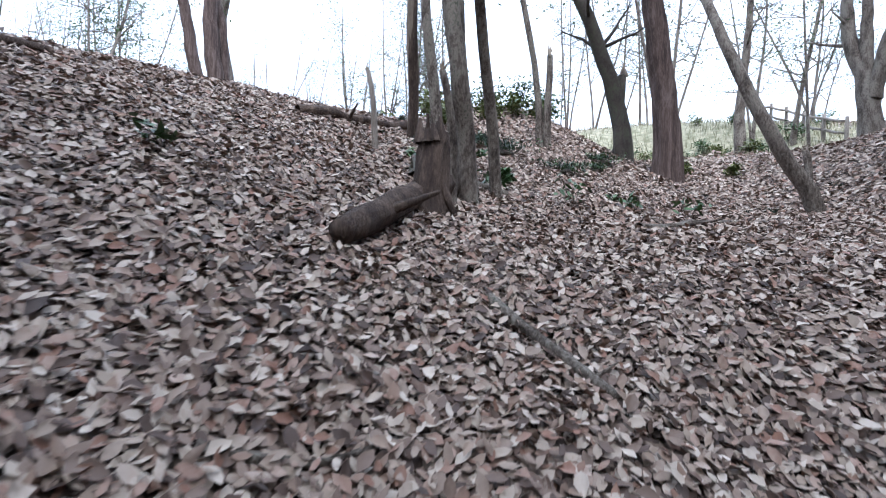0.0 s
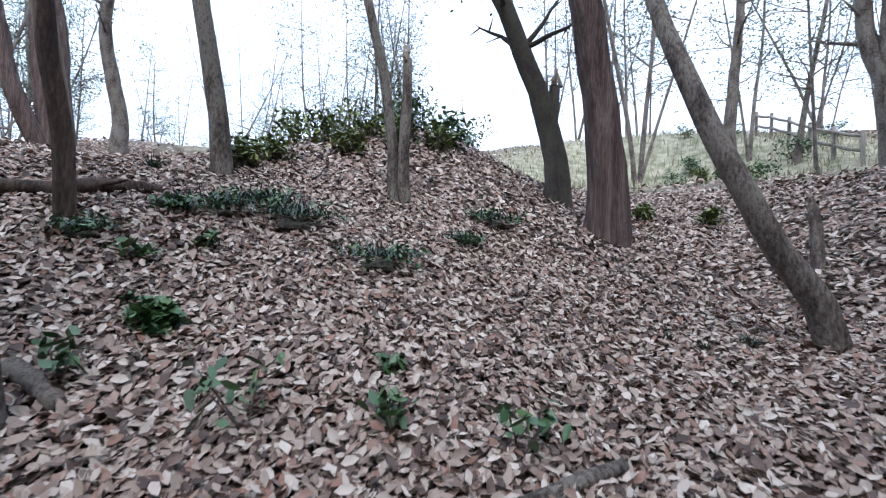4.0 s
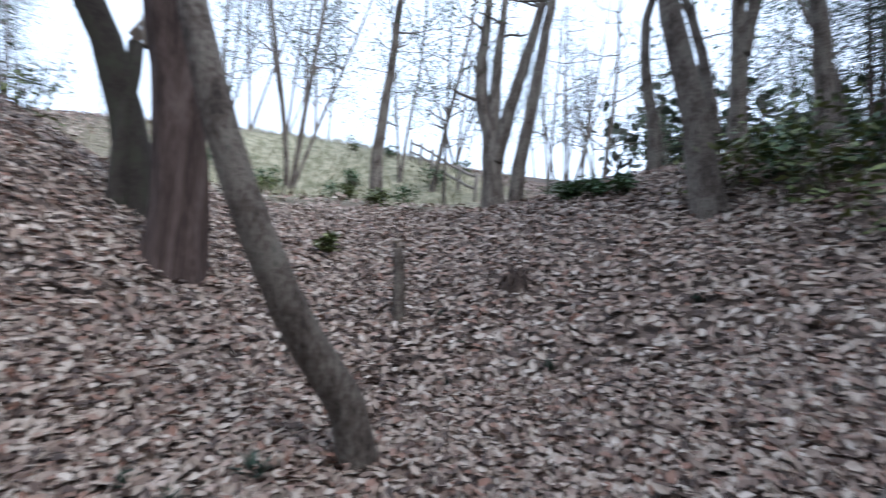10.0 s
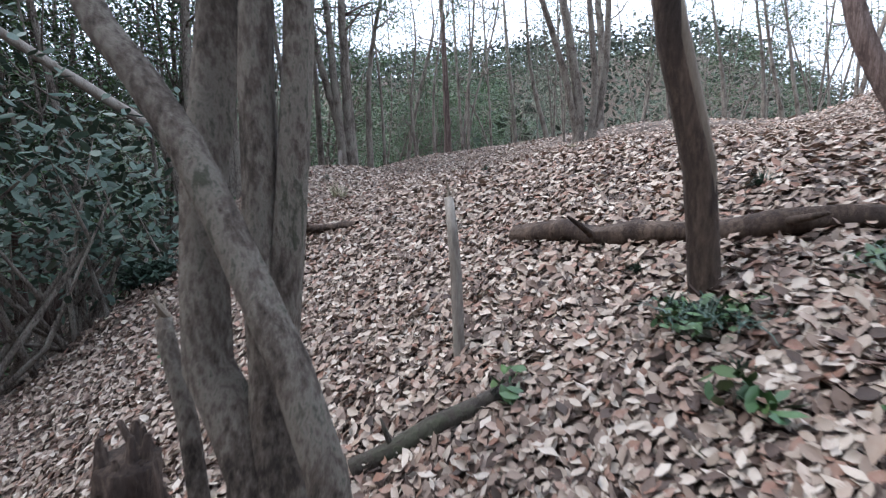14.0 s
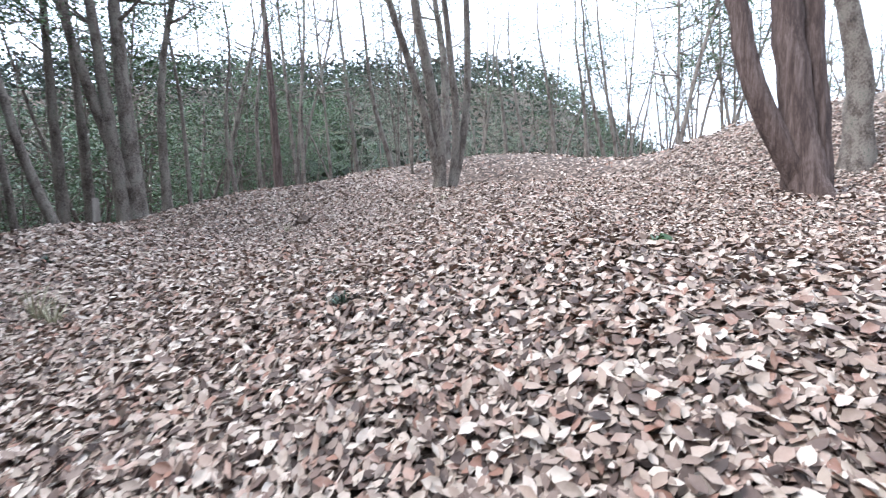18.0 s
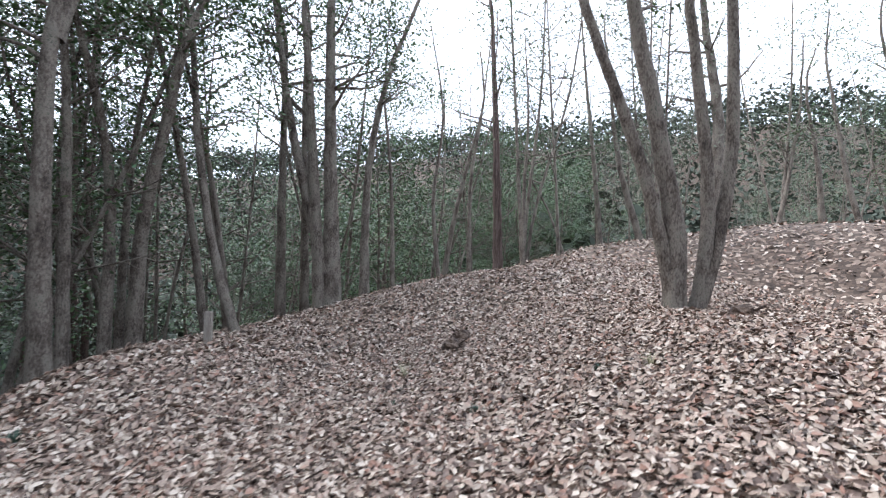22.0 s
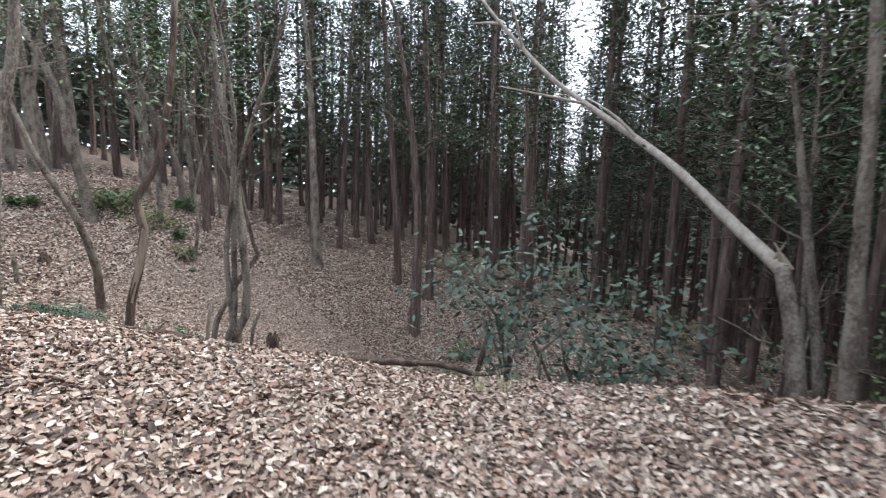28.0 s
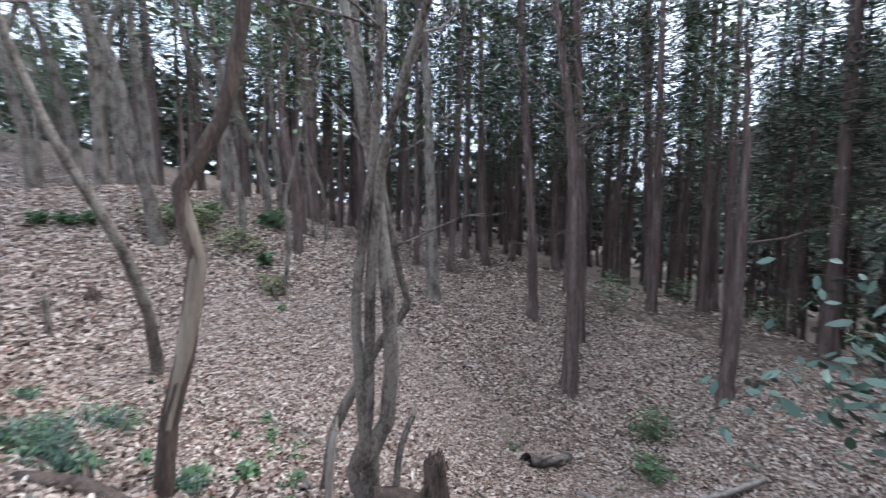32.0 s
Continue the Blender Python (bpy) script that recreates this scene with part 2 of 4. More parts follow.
def grassy(x, y):
    """How open and grassy the hillside is."""
    x, y = np.asarray(x, float), np.asarray(y, float)
    g = np.exp(-(((x - 13) / 7) ** 2 + ((y - 21) / 6.5) ** 2) ** 2) + 0.5 * np.exp(-(((x + 1) / 3) ** 2 + ((y - 25) / 3) ** 2) ** 2)
    return np.clip(g * 1.2, 0, 1)


def axis(lo, hi, step, far):
    mid = np.arange(lo, hi + step / 2, step)
    grow = step * np.cumsum(1.18 ** np.arange(1, 60))
    grow = grow[grow < far]
    return np.concatenate([lo - grow[::-1], mid, hi + grow])


def mesh(name, verts, faces, mat, smooth=False):
    """A mesh from arrays; faces all of one size."""
    me = bpy.data.meshes.new(name)
    verts, faces = np.asarray(verts, np.float32), np.asarray(faces, np.int32)
    k = faces.shape[1]
    me.vertices.add(len(verts))
    me.vertices.foreach_set("co", verts.ravel())
    me.loops.add(faces.size)
    me.loops.foreach_set("vertex_index", faces.ravel())
    me.polygons.add(len(faces))
    me.polygons.foreach_set("loop_start", np.arange(0, faces.size, k, dtype=np.int32))
    me.polygons.foreach_set("loop_total", np.full(len(faces), k, np.int32))
    if smooth:
        me.polygons.foreach_set("use_smooth", np.ones(len(faces), bool))
    me.update()
    me.materials.append(mat)
    return me


gx, gy = axis(-18, 13, 0.27, 420), axis(-3, 24, 0.27, 420)
GX, GY = np.meshgrid(gx, gy)
GZ = height(GX, GY)
idx = np.arange(GX.size).reshape(GX.shape)
quads = np.stack([idx[:-1, :-1], idx[:-1, 1:], idx[1:, 1:], idx[1:, :-1]], -1).reshape(-1, 4)
gm = mesh("ground", np.stack([GX, GY, GZ], -1).reshape(-1, 3), quads, SOIL, True)
ga = gm.attributes.new("grass", "FLOAT", "POINT")
ga.data.foreach_set("value", grassy(GX, GY).ravel().astype(np.float32))
tagged(new("ground", gm), "uneven woodland soil under matted brown leaves", "ground", kind="structure")

rng = np.random.default_rng(7)


# ---- leaves ----
def leaf_cards(centres, normals, spin, length, width, curl):
    """Leaf blades folded along the midrib: six points, two faces each."""
    n = len(centres)
    normals = normals / np.linalg.norm(normals, axis=1, keepdims=True)
    ref = np.where(np.abs(normals[:, 2:3]) < 0.9, [[0, 0, 1.0]], [[1.0, 0, 0]])
    u = np.cross(ref, normals)
    u /= np.linalg.norm(u, axis=1, keepdims=True)
    v = np.cross(normals, u)
    c, s = np.cos(spin)[:, None], np.sin(spin)[:, None]
    a, b = u * c + v * s, v * c - u * s
    length, width, curl = length[:, None], width[:, None], curl[:, None]
    lift = normals * curl
    pts = np.stack([
        centres - a * length * 0.5 + lift * 0.2 * length,
        centres - a * length * 0.18 + b * width * 0.46 + lift * width * 0.8,
        centres + a * length * 0.2 + b * width * 0.38 + lift * width * 0.8,
        centres + a * length * 0.5 + lift * 0.55 * length,
        centres + a * length * 0.2 - b * width * 0.38 + lift * width * 0.8,
        centres - a * length * 0.18 - b * width * 0.46 + lift * width * 0.8], 1)
    k = np.arange(n)[:, None] * 6
    faces = np.concatenate([k + [[0, 1, 2, 3]], k + [[0, 3, 4, 5]]], 1).reshape(-1, 4)
    return pts.reshape(-1, 3), faces


def facing(n, spread):
    """Normals about straight up."""
    return np.stack([rng.normal(0, spread, n), rng.normal(0, spread, n), np.ones(n)], 1)


# ---- trees ----
def tube(points, radii, sides=9, knobs=0.06, flare=0.0, cap=True, ridges=0.0):
    """A tapering, slightly lumpy tube along a bent line."""
    P = np.array(points, float)
    R = np.array(radii, float)
    d = np.gradient(P, axis=0)
    d /= np.maximum(np.linalg.norm(d, axis=1, keepdims=True), 1e-9)
    ref = np.array([1.0, 0.2, 0.1])
    u = np.cross(d, ref)
    u /= np.maximum(np.linalg.norm(u, axis=1, keepdims=True), 1e-9)
    v = np.cross(d, u)
    ang = np.linspace(0, 2 * np.pi, sides, endpoint=False)
    lump = 1 + knobs * rng.normal(0, 1, (len(P), sides)).clip(-2, 2) + ridges * rng.normal(0, 1, (1, sides)).clip(-1.5, 1.5)
    if flare:
        h = np.linalg.norm(P - P[0], axis=1)[:, None]
        lump = lump + flare * (np.exp(-h / (1.6 * R[0])) * (0.5 + 1.3 * np.maximum(0, np.cos(ang * 3 + rng.uniform(0, 6)))[None]) + 0.3 * np.exp(-h / (6 * R[0])))
    ring = P[:, None] + (R[:, None] * lump)[..., None] * (np.cos(ang)[None, :, None] * u[:, None] + np.sin(ang)[None, :, None] * v[:, None])
    verts = ring.reshape(-1, 3)
    i = np.arange(len(P) - 1)[:, None] * sides
    j = np.arange(sides)[None]
    q = np.stack([i + j, i + (j + 1) % sides, i + sides + (j + 1) % sides, i + sides + j], -1).reshape(-1, 4)
    if cap:
        top = len(verts)
        verts = np.concatenate([verts, P[-1:] + d[-1:] * R[-1] * 0.4])
        last = (len(P) - 1) * sides
        t = np.stack([last + np.arange(sides), last + (np.arange(sides) + 1) % sides, np.full(sides, top), np.full(sides, top)], -1)
        return verts, q, t[:, :3]
    return verts, q, np.zeros((0, 3), int)


def join(pieces):
    """Many tubes as one set of triangles."""
    V, T, k = [], [], 0
    for v, q, t in pieces:
        V.append(v)
        T += [q[:, [0, 1, 2]] + k, q[:, [0, 2, 3]] + k, t + k]
        k += len(v)
    return np.concatenate(V), np.concatenate(T)


def smooth_line(points, step=0.28):
    """A smooth line through points."""
    P = np.array(points, float)
    if len(P) == 2:
        P = np.array([P[0], (P[0] + P[1]) / 2, P[1]])
    Q = np.concatenate([[2 * P[0] - P[1]], P, [2 * P[-1] - P[-2]]])
    out = []
    for k in range(1, len(Q) - 2):
        n = max(2, int(np.linalg.norm(Q[k + 1] - Q[k]) / step))
        for s in np.arange(n) / n:
            a, b, c, d = Q[k - 1], Q[k], Q[k + 1], Q[k + 2]
            out.append(0.5 * (2 * b + (c - a) * s + (2 * a - 5 * b + 4 * c - d) * s * s + (3 * b - a - 3 * c + d) * s ** 3))
    out.append(P[-1])
    return np.array(out)


def part(name, me, parent, label=""):
    ob = new(name, me)
    ob.parent = parent
    return tagged(ob, label) if label else ob


def grow(line, top):
    """Carry a stem on upwards to the height top, wandering a little."""
    P = [np.array(p, float) for p in line]
    d = P[-1] - P[-2] if len(P) > 1 else np.array([0, 0, 1.0])
    d = d / max(np.linalg.norm(d), 1e-6)
    d[2] = max(d[2], 0.5)
    while P[-1][2] < top:
        d = d + rng.normal(0, 0.12, 3) + [0, 0, 0.12]
        d /= np.linalg.norm(d)
        P.append(P[-1] + d * 1.1)
    return np.array(P)


def branches(line, radius, count, start, reach, rise=0.5):
    """Thin branches with twigs off a stem above a share of its length. Gives tubes and tips."""
    tubes, tips = [], []
    n = len(line)
    for _ in range(count):
        k = int(n * rng.uniform(start, 0.97))
        k = min(k, n - 2)
        az = rng.uniform(0, 6.28)
        out = np.array([math.cos(az), math.sin(az), rng.uniform(0.1, 0.9) * rise * 1.6])
        L = reach * rng.uniform(0.5, 1.0) * (1 - 0.4 * k / n)
        pts = [line[k]]
        d = out / np.linalg.norm(out)
        for s in range(5):
            d = d + rng.normal(0, 0.16, 3) + [0, 0, 0.05]
            d /= np.linalg.norm(d)
            pts.append(pts[-1] + d * L / 5)
        r = radius * (1 - 0.75 * k / n) * 0.35
        tubes.append(tube(pts, np.linspace(max(r, 0.008), 0.004, 6), 5, 0.0))
        tips.append(pts[-1])
        tips.append(pts[3])
        for s in (2, 3, 4):
            e = d + rng.normal(0, 0.6, 3)
            e /= np.linalg.norm(e)
            q = pts[s] + e * L * 0.22
            q2 = q + (e + rng.normal(0, 0.3, 3) + [0, 0, 0.2]) * L * 0.16
            tubes.append(tube([pts[s], q, q2], [max(r * 0.4, 0.005), 0.004, 0.003], 4, 0.0))
            tips.append(q2)
    return tubes, tips


def foliage(tips, per, spread, size, mat, name="crown", slim=1.0):
    """Leaves scattered in loose tufts about the tips."""
    tips = np.array(tips)
    c = np.repeat(tips, per, axis=0)
    c = c + rng.normal(0, 1, c.shape) * spread * [1, 1, 0.6]
    n = len(c)
    v, f = leaf_cards(c, facing(n, 0.8), rng.uniform(0, 6.28, n), rng.uniform(0.7, 1.3, n) * size, rng.uniform(0.35, 0.55, n) * size * slim, rng.uniform(-0.3, 0.4, n))
    return mesh(name, v, f, mat)


LABELS = {
    "smooth": "grey-brown smooth-barked woodland tree",
    "cedar": "reddish-brown cedar with stringy fissured bark",
    "dark": "dark gnarled tree wrapped in ivy",
    "pale": "pale grey weathered dead stem",
    "rotten": "dark red-brown rotting tree with peeling bark",
}


def tree(name, bark, kind, x, y, r, top, *stems, label=""):
    """A tree at x, y: stems are lines from its foot; kind leafy, leafless or snag."""
    z = float(height(x, y))
    root = new(name)
    root.location = (x, y, z)
    words = label or LABELS[bark] + {"leafy": " with evergreen leaves high up", "leafless": ", bare in its lower part", "snag": ", dead and broken off"}[kind]
    tagged(root, words, "dead tree" if kind == "snag" else "tree", "woodland trees")
    tips, twigs = [], []
    for s, line in enumerate(stems):
        line = np.array(line, float)
        if s == 0:
            line[0][2] = -0.4
        full = line if kind == "snag" else grow(line, top * rng.uniform(0.9, 1.1))
        pts = smooth_line(full)
        n = len(pts)
        share = np.linspace(0, 1, n)
        rr = r * (1.0 if s == 0 else 0.72)
        radii = rr * (1 - (0.3 if kind == "snag" else 0.82) * share)
        pts = pts + np.concatenate([[[0, 0, 0]], rng.normal(0, 0.06 * rr, (n - 1, 3))])
        v, t = join([tube(pts, radii, (22 if bark == "cedar" else 16) if r > 0.05 else 9, 0.03, 0.6 if s == 0 and kind != "snag" else 0.15, ridges=0.09 if bark == "cedar" else 0.045)])
        bole = part("trunk" if s == 0 else "stem", mesh("trunk", v, t, BARK[bark], True), root)
        if kind == "snag":
            v, t = join([tube([pts[-1] + rng.normal(0, rr * 0.4, 3), pts[-1] + np.array([0, 0, rr * rng.uniform(1.2, 3)]) + rng.normal(0, rr * 0.5, 3)], [rr * 0.35, rr * 0.05], 5, 0.1) for _ in range(4)])
            part("split_end", mesh("split_end", v, t, BROKEN), bole, "pale torn wood")
            if bark == "rotten":
                for lo, hi, az in ((0.06, 0.5, 2.6), (0.2, 0.58, 3.7), (0.1, 0.36, 0.4)):
                    strip = pts[int(n * lo):int(n * hi)] + np.array([math.cos(az), math.sin(az), 0]) * rr * 0.42
                    v, t = join([tube(strip, rr * 0.62 * (0.35 + np.sin(np.linspace(0.1, 3.0, len(strip)))) * rng.uniform(0.75, 1.0, len(strip)), 8, 0.12)])
                    part("bare_wood", mesh("bare_wood", v, t, BROKEN, True), bole, "tan wood where bark peeled")
            continue
        b, tp = branches(pts, rr, 16 if bark == "dark" else 12 if kind == "leafy" else 7, 0.3 if bark == "dark" else 0.42, 0.28 * top)
        twigs += b
        tips += [q for q in tp if q[2] > 3.4]
    if twigs:
        v, t = join(twigs)
        tagged(part("branchwork", mesh("branchwork", v, t, BARK[bark], True), root), kind="stuff")
    if kind == "leafy" and tips:
        tagged(part("crown", foliage(tips, 22, 0.34, 0.1, GREEN), root, "loose dark green leaves"), kind="stuff")
    elif kind == "leafless" and tips:
        tagged(part("crown", foliage(tips, 8, 0.32, 0.09, GREEN), root, "sparse green leaves"), kind="stuff")
    return root


# ---- the trees that stand about the walk ----
tree("cedar_tree", "cedar", "leafy", 3.95, 12.62, 0.215, 12, [(0.00, 0.00, 0.00), (-0.08, -0.04, 0.92), (-0.24, -0.07, 1.77), (-0.44, -0.10, 2.62)])
tree("ivy_tree", "dark", "leafy", 3.98, 13.90, 0.183, 7, [(0.00, 0.00, 0.00), (-0.04, -0.02, 0.62), (-0.28, -0.05, 1.35), (-0.55, -0.07, 1.93), (-0.97, -0.10, 2.72)])
tree("broken_stub", "dark", "snag", 3.84, 13.78, 0.11, 1, [(0.00, 0.00, 0.00), (-0.03, 0.0, 0.8), (-0.02, -0.02, 1.72)], label="dark broken-off trunk against the ivied tree")
tree("leaning_tree", "smooth", "leafless", 3.82, 9.90, 0.096, 8, [(0.00, 0.00, 0.00), (-0.20, 0.08, 0.30), (-0.40, 0.16, 0.60), (-0.64, 0.26, 1.05), (-0.78, 0.42, 1.55), (-0.88, 0.65, 2.15), (-0.87, 0.82, 2.55)], label="brown tree leaning over the trench from a curved foot")
tree("slim_tree", "smooth", "leafless", 10.20, 16.27, 0.166, 8, [(0.00, 0.00, 0.00), (-0.02, 0.16, 0.96), (-0.01, 0.09, 2.14), (0.01, -0.07, 3.97)])
tree("forked_tree", "smooth", "leafless", 11.90, 14.01, 0.255, 7, [(0.00, 0.00, 0.00), (-0.02, 0.12, 1.46), (-0.08, 0.57, 3.47), (-0.07, 0.52, 5.29)], [(-0.01, 0.10, 1.46), (-0.02, 0.16, 3.08), (-0.01, 0.09, 5.32)], [(0.00, 0.03, 1.33), (0.05, -0.37, 2.98), (0.13, -0.94, 5.39)])
tree("slim_tree", "smooth", "leafless", 10.57, 12.67, 0.153, 8, [(0.00, 0.02, 0.00), (0.00, 0.00, 0.95), (0.02, -0.15, 1.89), (0.04, -0.28, 2.95), (0.07, -0.55, 5.00)])
tree("gray_tree", "smooth", "leafless", 7.23, 8.74, 0.144, 9, [(0.00, 0.00, 0.23), (-0.04, 0.27, 1.20), (-0.07, 0.49, 2.12), (-0.08, 0.62, 3.08)])
tree("slim_tree", "smooth", "leafy", 12.03, 10.36, 0.148, 8, [(0.00, -0.03, 0.00), (0.00, 0.00, 1.14), (-0.03, 0.23, 2.58), (-0.03, 0.24, 4.04), (0.04, -0.29, 5.31)])
tree("slim_tree", "smooth", "leafy", 12.19, 9.31, 0.148, 8, [(0.00, -0.03, 0.00), (0.00, 0.00, 1.06), (-0.03, 0.21, 2.48), (-0.09, 0.63, 4.06), (-0.13, 0.96, 5.13)])
tree("slim_tree", "smooth", "leafy", 11.53, 8.88, 0.172, 9, [(0.00, -0.01, 0.00), (0.00, 0.00, 1.07), (-0.01, 0.05, 2.91), (-0.02, 0.12, 4.80)], [(0.00, -0.02, 2.30), (0.03, -0.22, 3.43), (0.07, -0.51, 4.85)])
tree("gray_tree", "smooth", "leafy", 11.56, 7.66, 0.169, 10, [(0.00, -0.02, 0.00), (0.00, 0.00, 0.90), (-0.02, 0.12, 2.76), (-0.04, 0.30, 4.61)])
tree("ivy_stem_tree", "smooth", "leafy", 6.77, 7.11, 0.093, 9, [(0.00, 0.00, 0.14), (0.00, 0.00, 0.91), (-0.02, 0.12, 1.78), (-0.04, 0.29, 2.55)])
tree("gray_tree", "smooth", "leafless", 4.98, 7.06, 0.052, 7, [(0.00, 0.00, 0.00), (0.01, -0.07, 0.39), (0.02, -0.14, 0.79), (0.02, -0.17, 1.24), (0.02, -0.14, 1.70), (0.01, -0.10, 2.14)])
tree("gray_tree", "smooth", "leafy", 7.86, 5.85, 0.111, 8, [(0.00, 0.00, 0.21), (-0.01, 0.05, 0.79), (-0.05, 0.37, 1.76), (-0.11, 0.80, 2.60)])
tree("slim_tree", "smooth", "leafy", 8.33, 5.21, 0.091, 9, [(0.00, 0.00, 0.14), (-0.02, 0.11, 1.36), (-0.04, 0.27, 2.74)])
tree("cedar_tree", "cedar", "leafy", 6.31, 5.90, 0.122, 12, [(0.00, -0.01, 0.00), (0.00, 0.00, 0.32), (-0.01, 0.05, 1.17), (-0.03, 0.20, 2.19)])
tree("cedar_tree", "cedar", "leafy", 7.16, 5.20, 0.095, 12, [(0.00, 0.00, 0.08), (-0.01, 0.06, 1.21), (-0.03, 0.20, 2.32)])
tree("slim_tree", "smooth", "leafy", 6.97, 5.02, 0.043, 9, [(0.00, 0.00, 0.00), (-0.01, 0.04, 0.79), (-0.02, 0.17, 1.94)])
tree("slim_tree", "smooth", "leafy", 6.75, 4.76, 0.050, 9, [(0.00, 0.00, 0.00), (0.00, 0.00, 0.95), (-0.03, 0.20, 1.70), (-0.06, 0.46, 2.13)])
tree("snag_tree", "smooth", "leafless", 1.25, 12.40, 0.060, 7, [(0.00, 0.00, 0.00), (-0.07, -0.02, 0.54), (-0.20, -0.05, 1.30), (-0.41, -0.08, 2.11)])
tree("dead_tree", "smooth", "snag", 1.33, 12.33, 0.062, 2, [(0.00, 0.00, 0.00), (-0.04, -0.02, 0.54), (-0.03, -0.04, 1.09), (-0.04, -0.06, 1.47)], label="slim grey-brown dead stem, snapped at head height")
tree("slim_tree", "smooth", "leafless", -0.34, 12.64, 0.092, 9, [(0.00, 0.00, 0.00), (-0.17, -0.03, 0.87), (-0.30, -0.06, 1.61), (-0.34, -0.08, 2.19)])
tree("gnarled_tree", "cedar", "leafless", -4.10, 18.49, 0.22, 9, [(0.00, 0.00, 0.00), (-0.26, -0.09, 1.40), (-0.45, -0.07, 2.97)], [(-0.02, -0.02, -0.05), (-0.24, -0.20, 0.45), (-0.62, -0.47, 1.48), (-0.93, -0.60, 2.98)], [(0.01, 0.04, -0.05), (0.01, 0.08, 0.45), (-0.09, 0.12, 1.55), (-0.23, 0.16, 2.97)], label="dark rough-barked tree of three stems at the plateau's rise")
tree("gray_tree", "smooth", "leafless", -4.54, 22.66, 0.240, 10, [(0.02, 0.02, 0.00), (0.00, 0.00, 1.57), (-0.14, -0.13, 2.54), (-0.35, -0.33, 3.88)])
tree("clump_tree", "smooth", "leafy", -10.20, 16.75, 0.135, 10, [(0.00, 0.00, 0.00), (0.02, 0.03, 0.96), (0.01, -0.20, 2.19), (0.00, -0.57, 3.91)], [(0.00, 0.00, -0.05), (0.00, -0.08, 0.61), (-0.03, -0.54, 2.19), (-0.08, -1.19, 3.90)], [(0.04, 0.24, -0.14), (0.05, 0.34, 0.2), (0.07, 0.44, 1.17), (0.08, 0.34, 2.55), (0.08, 0.14, 3.92)], [(0.04, 0.26, -0.1), (0.07, 0.50, 0.62), (0.12, 0.72, 2.21), (0.14, 0.69, 3.93)], label="grey-brown tree of four stems rising from one foot")
tree("gray_tree", "smooth", "leafy", -19.36, 23.99, 0.252, 10, [(0.00, 0.00, 0.00), (0.00, 0.12, 3.70), (-0.01, -0.41, 7.19)])
tree("dark_tree", "smooth", "leafy", -15.69, 11.71, 0.201, 11, [(0.00, 0.00, 0.00), (0.00, -0.12, 3.04), (0.00, -0.19, 5.57), (0.00, -0.21, 6.84)], [(0.00, -0.17, 0.77), (-0.02, -0.98, 3.90), (-0.03, -1.45, 6.80)])
tree("dark_tree", "smooth", "leafy", -15.62, 11.46, 0.156, 11, [(0.00, 0.00, 0.00), (-0.01, -0.25, 3.09), (-0.01, -0.43, 5.60), (-0.01, -0.55, 6.86)])
tree("slim_tree", "smooth", "leafy", -16.25, 12.41, 0.126, 9, [(0.00, 0.00, 0.00), (0.00, 0.02, 3.01), (0.01, 0.46, 5.57), (0.02, 1.00, 7.06)])
tree("cedar_tree", "cedar", "leafy", -20.52, 16.78, 0.167, 12, [(0.00, 0.00, 0.00), (0.00, -0.15, 4.05), (-0.01, -0.39, 8.73)])
tree("slim_tree", "smooth", "leafy", -13.31, 10.40, 0.097, 9, [(0.00, 0.00, 0.02), (-0.01, -0.55, 1.57), (-0.02, -0.88, 3.69), (-0.02, -1.05, 5.64)])
tree("slim_tree", "smooth", "leafy", -13.48, 8.21, 0.088, 9, [(0.00, -0.02, 0.00), (0.00, 0.00, 0.51), (0.00, 0.11, 3.57), (0.01, 0.54, 6.56)])
tree("slim_tree", "smooth", "leafy", -13.71, 7.20, 0.095, 9, [(0.00, 0.03, 0.00), (0.00, 0.00, 0.47), (0.00, -0.21, 3.59), (0.00, -0.11, 5.82), (0.01, 0.49, 7.16)])
tree("slim_tree", "smooth", "leafless", -17.16, 13.12, 0.072, 7, [(0.00, 0.00, 0.00), (0.00, -0.12, 3.08), (-0.01, -0.34, 5.25), (-0.01, -0.27, 7.44)])
tree("slim_tree", "smooth", "leafless", -18.08, 15.35, 0.078, 7, [(0.00, 0.00, 0.00), (0.00, -0.03, 2.64), (0.01, 0.28, 5.00), (0.01, 0.52, 7.37)])
tree("slim_tree", "smooth", "leafless", -19.50, 17.37, 0.087, 7, [(0.00, 0.00, 0.00), (0.00, -0.01, 2.52), (0.00, 0.08, 5.14), (0.00, -0.09, 7.77)])
tree("pale_tree", "smooth", "leafless", -25.88, 22.90, 0.164, 8, [(0.00, 0.04, 0.00), (0.00, 0.00, 1.41), (-0.01, -0.26, 4.23), (-0.02, -0.77, 8.79), (-0.03, -1.14, 12.60)])
tree("slim_tree", "smooth", "leafless", -17.21, 14.41, 0.072, 7, [(0.00, 0.00, 0.00), (-0.01, -0.24, 2.24), (0.00, -0.03, 4.58), (-0.01, -0.41, 7.06)])
tree("slim_tree", "smooth", "leafless", -22.87, 31.63, 0.149, 8, [(0.00, 0.00, 0.00), (-0.06, -0.19, 3.14), (-0.22, -0.66, 6.82), (-0.12, -0.34, 8.62)])
tree("slim_tree", "smooth", "leafy", -20.61, 33.60, 0.156, 9, [(0.00, 0.00, 0.00), (-0.14, -0.39, 3.25), (-0.42, -1.23, 7.54)])
tree("slim_tree", "smooth", "leafy", -19.19, 34.65, 0.135, 9, [(0.00, 0.00, 0.00), (-0.08, -0.25, 3.09), (-0.30, -0.88, 6.93)])
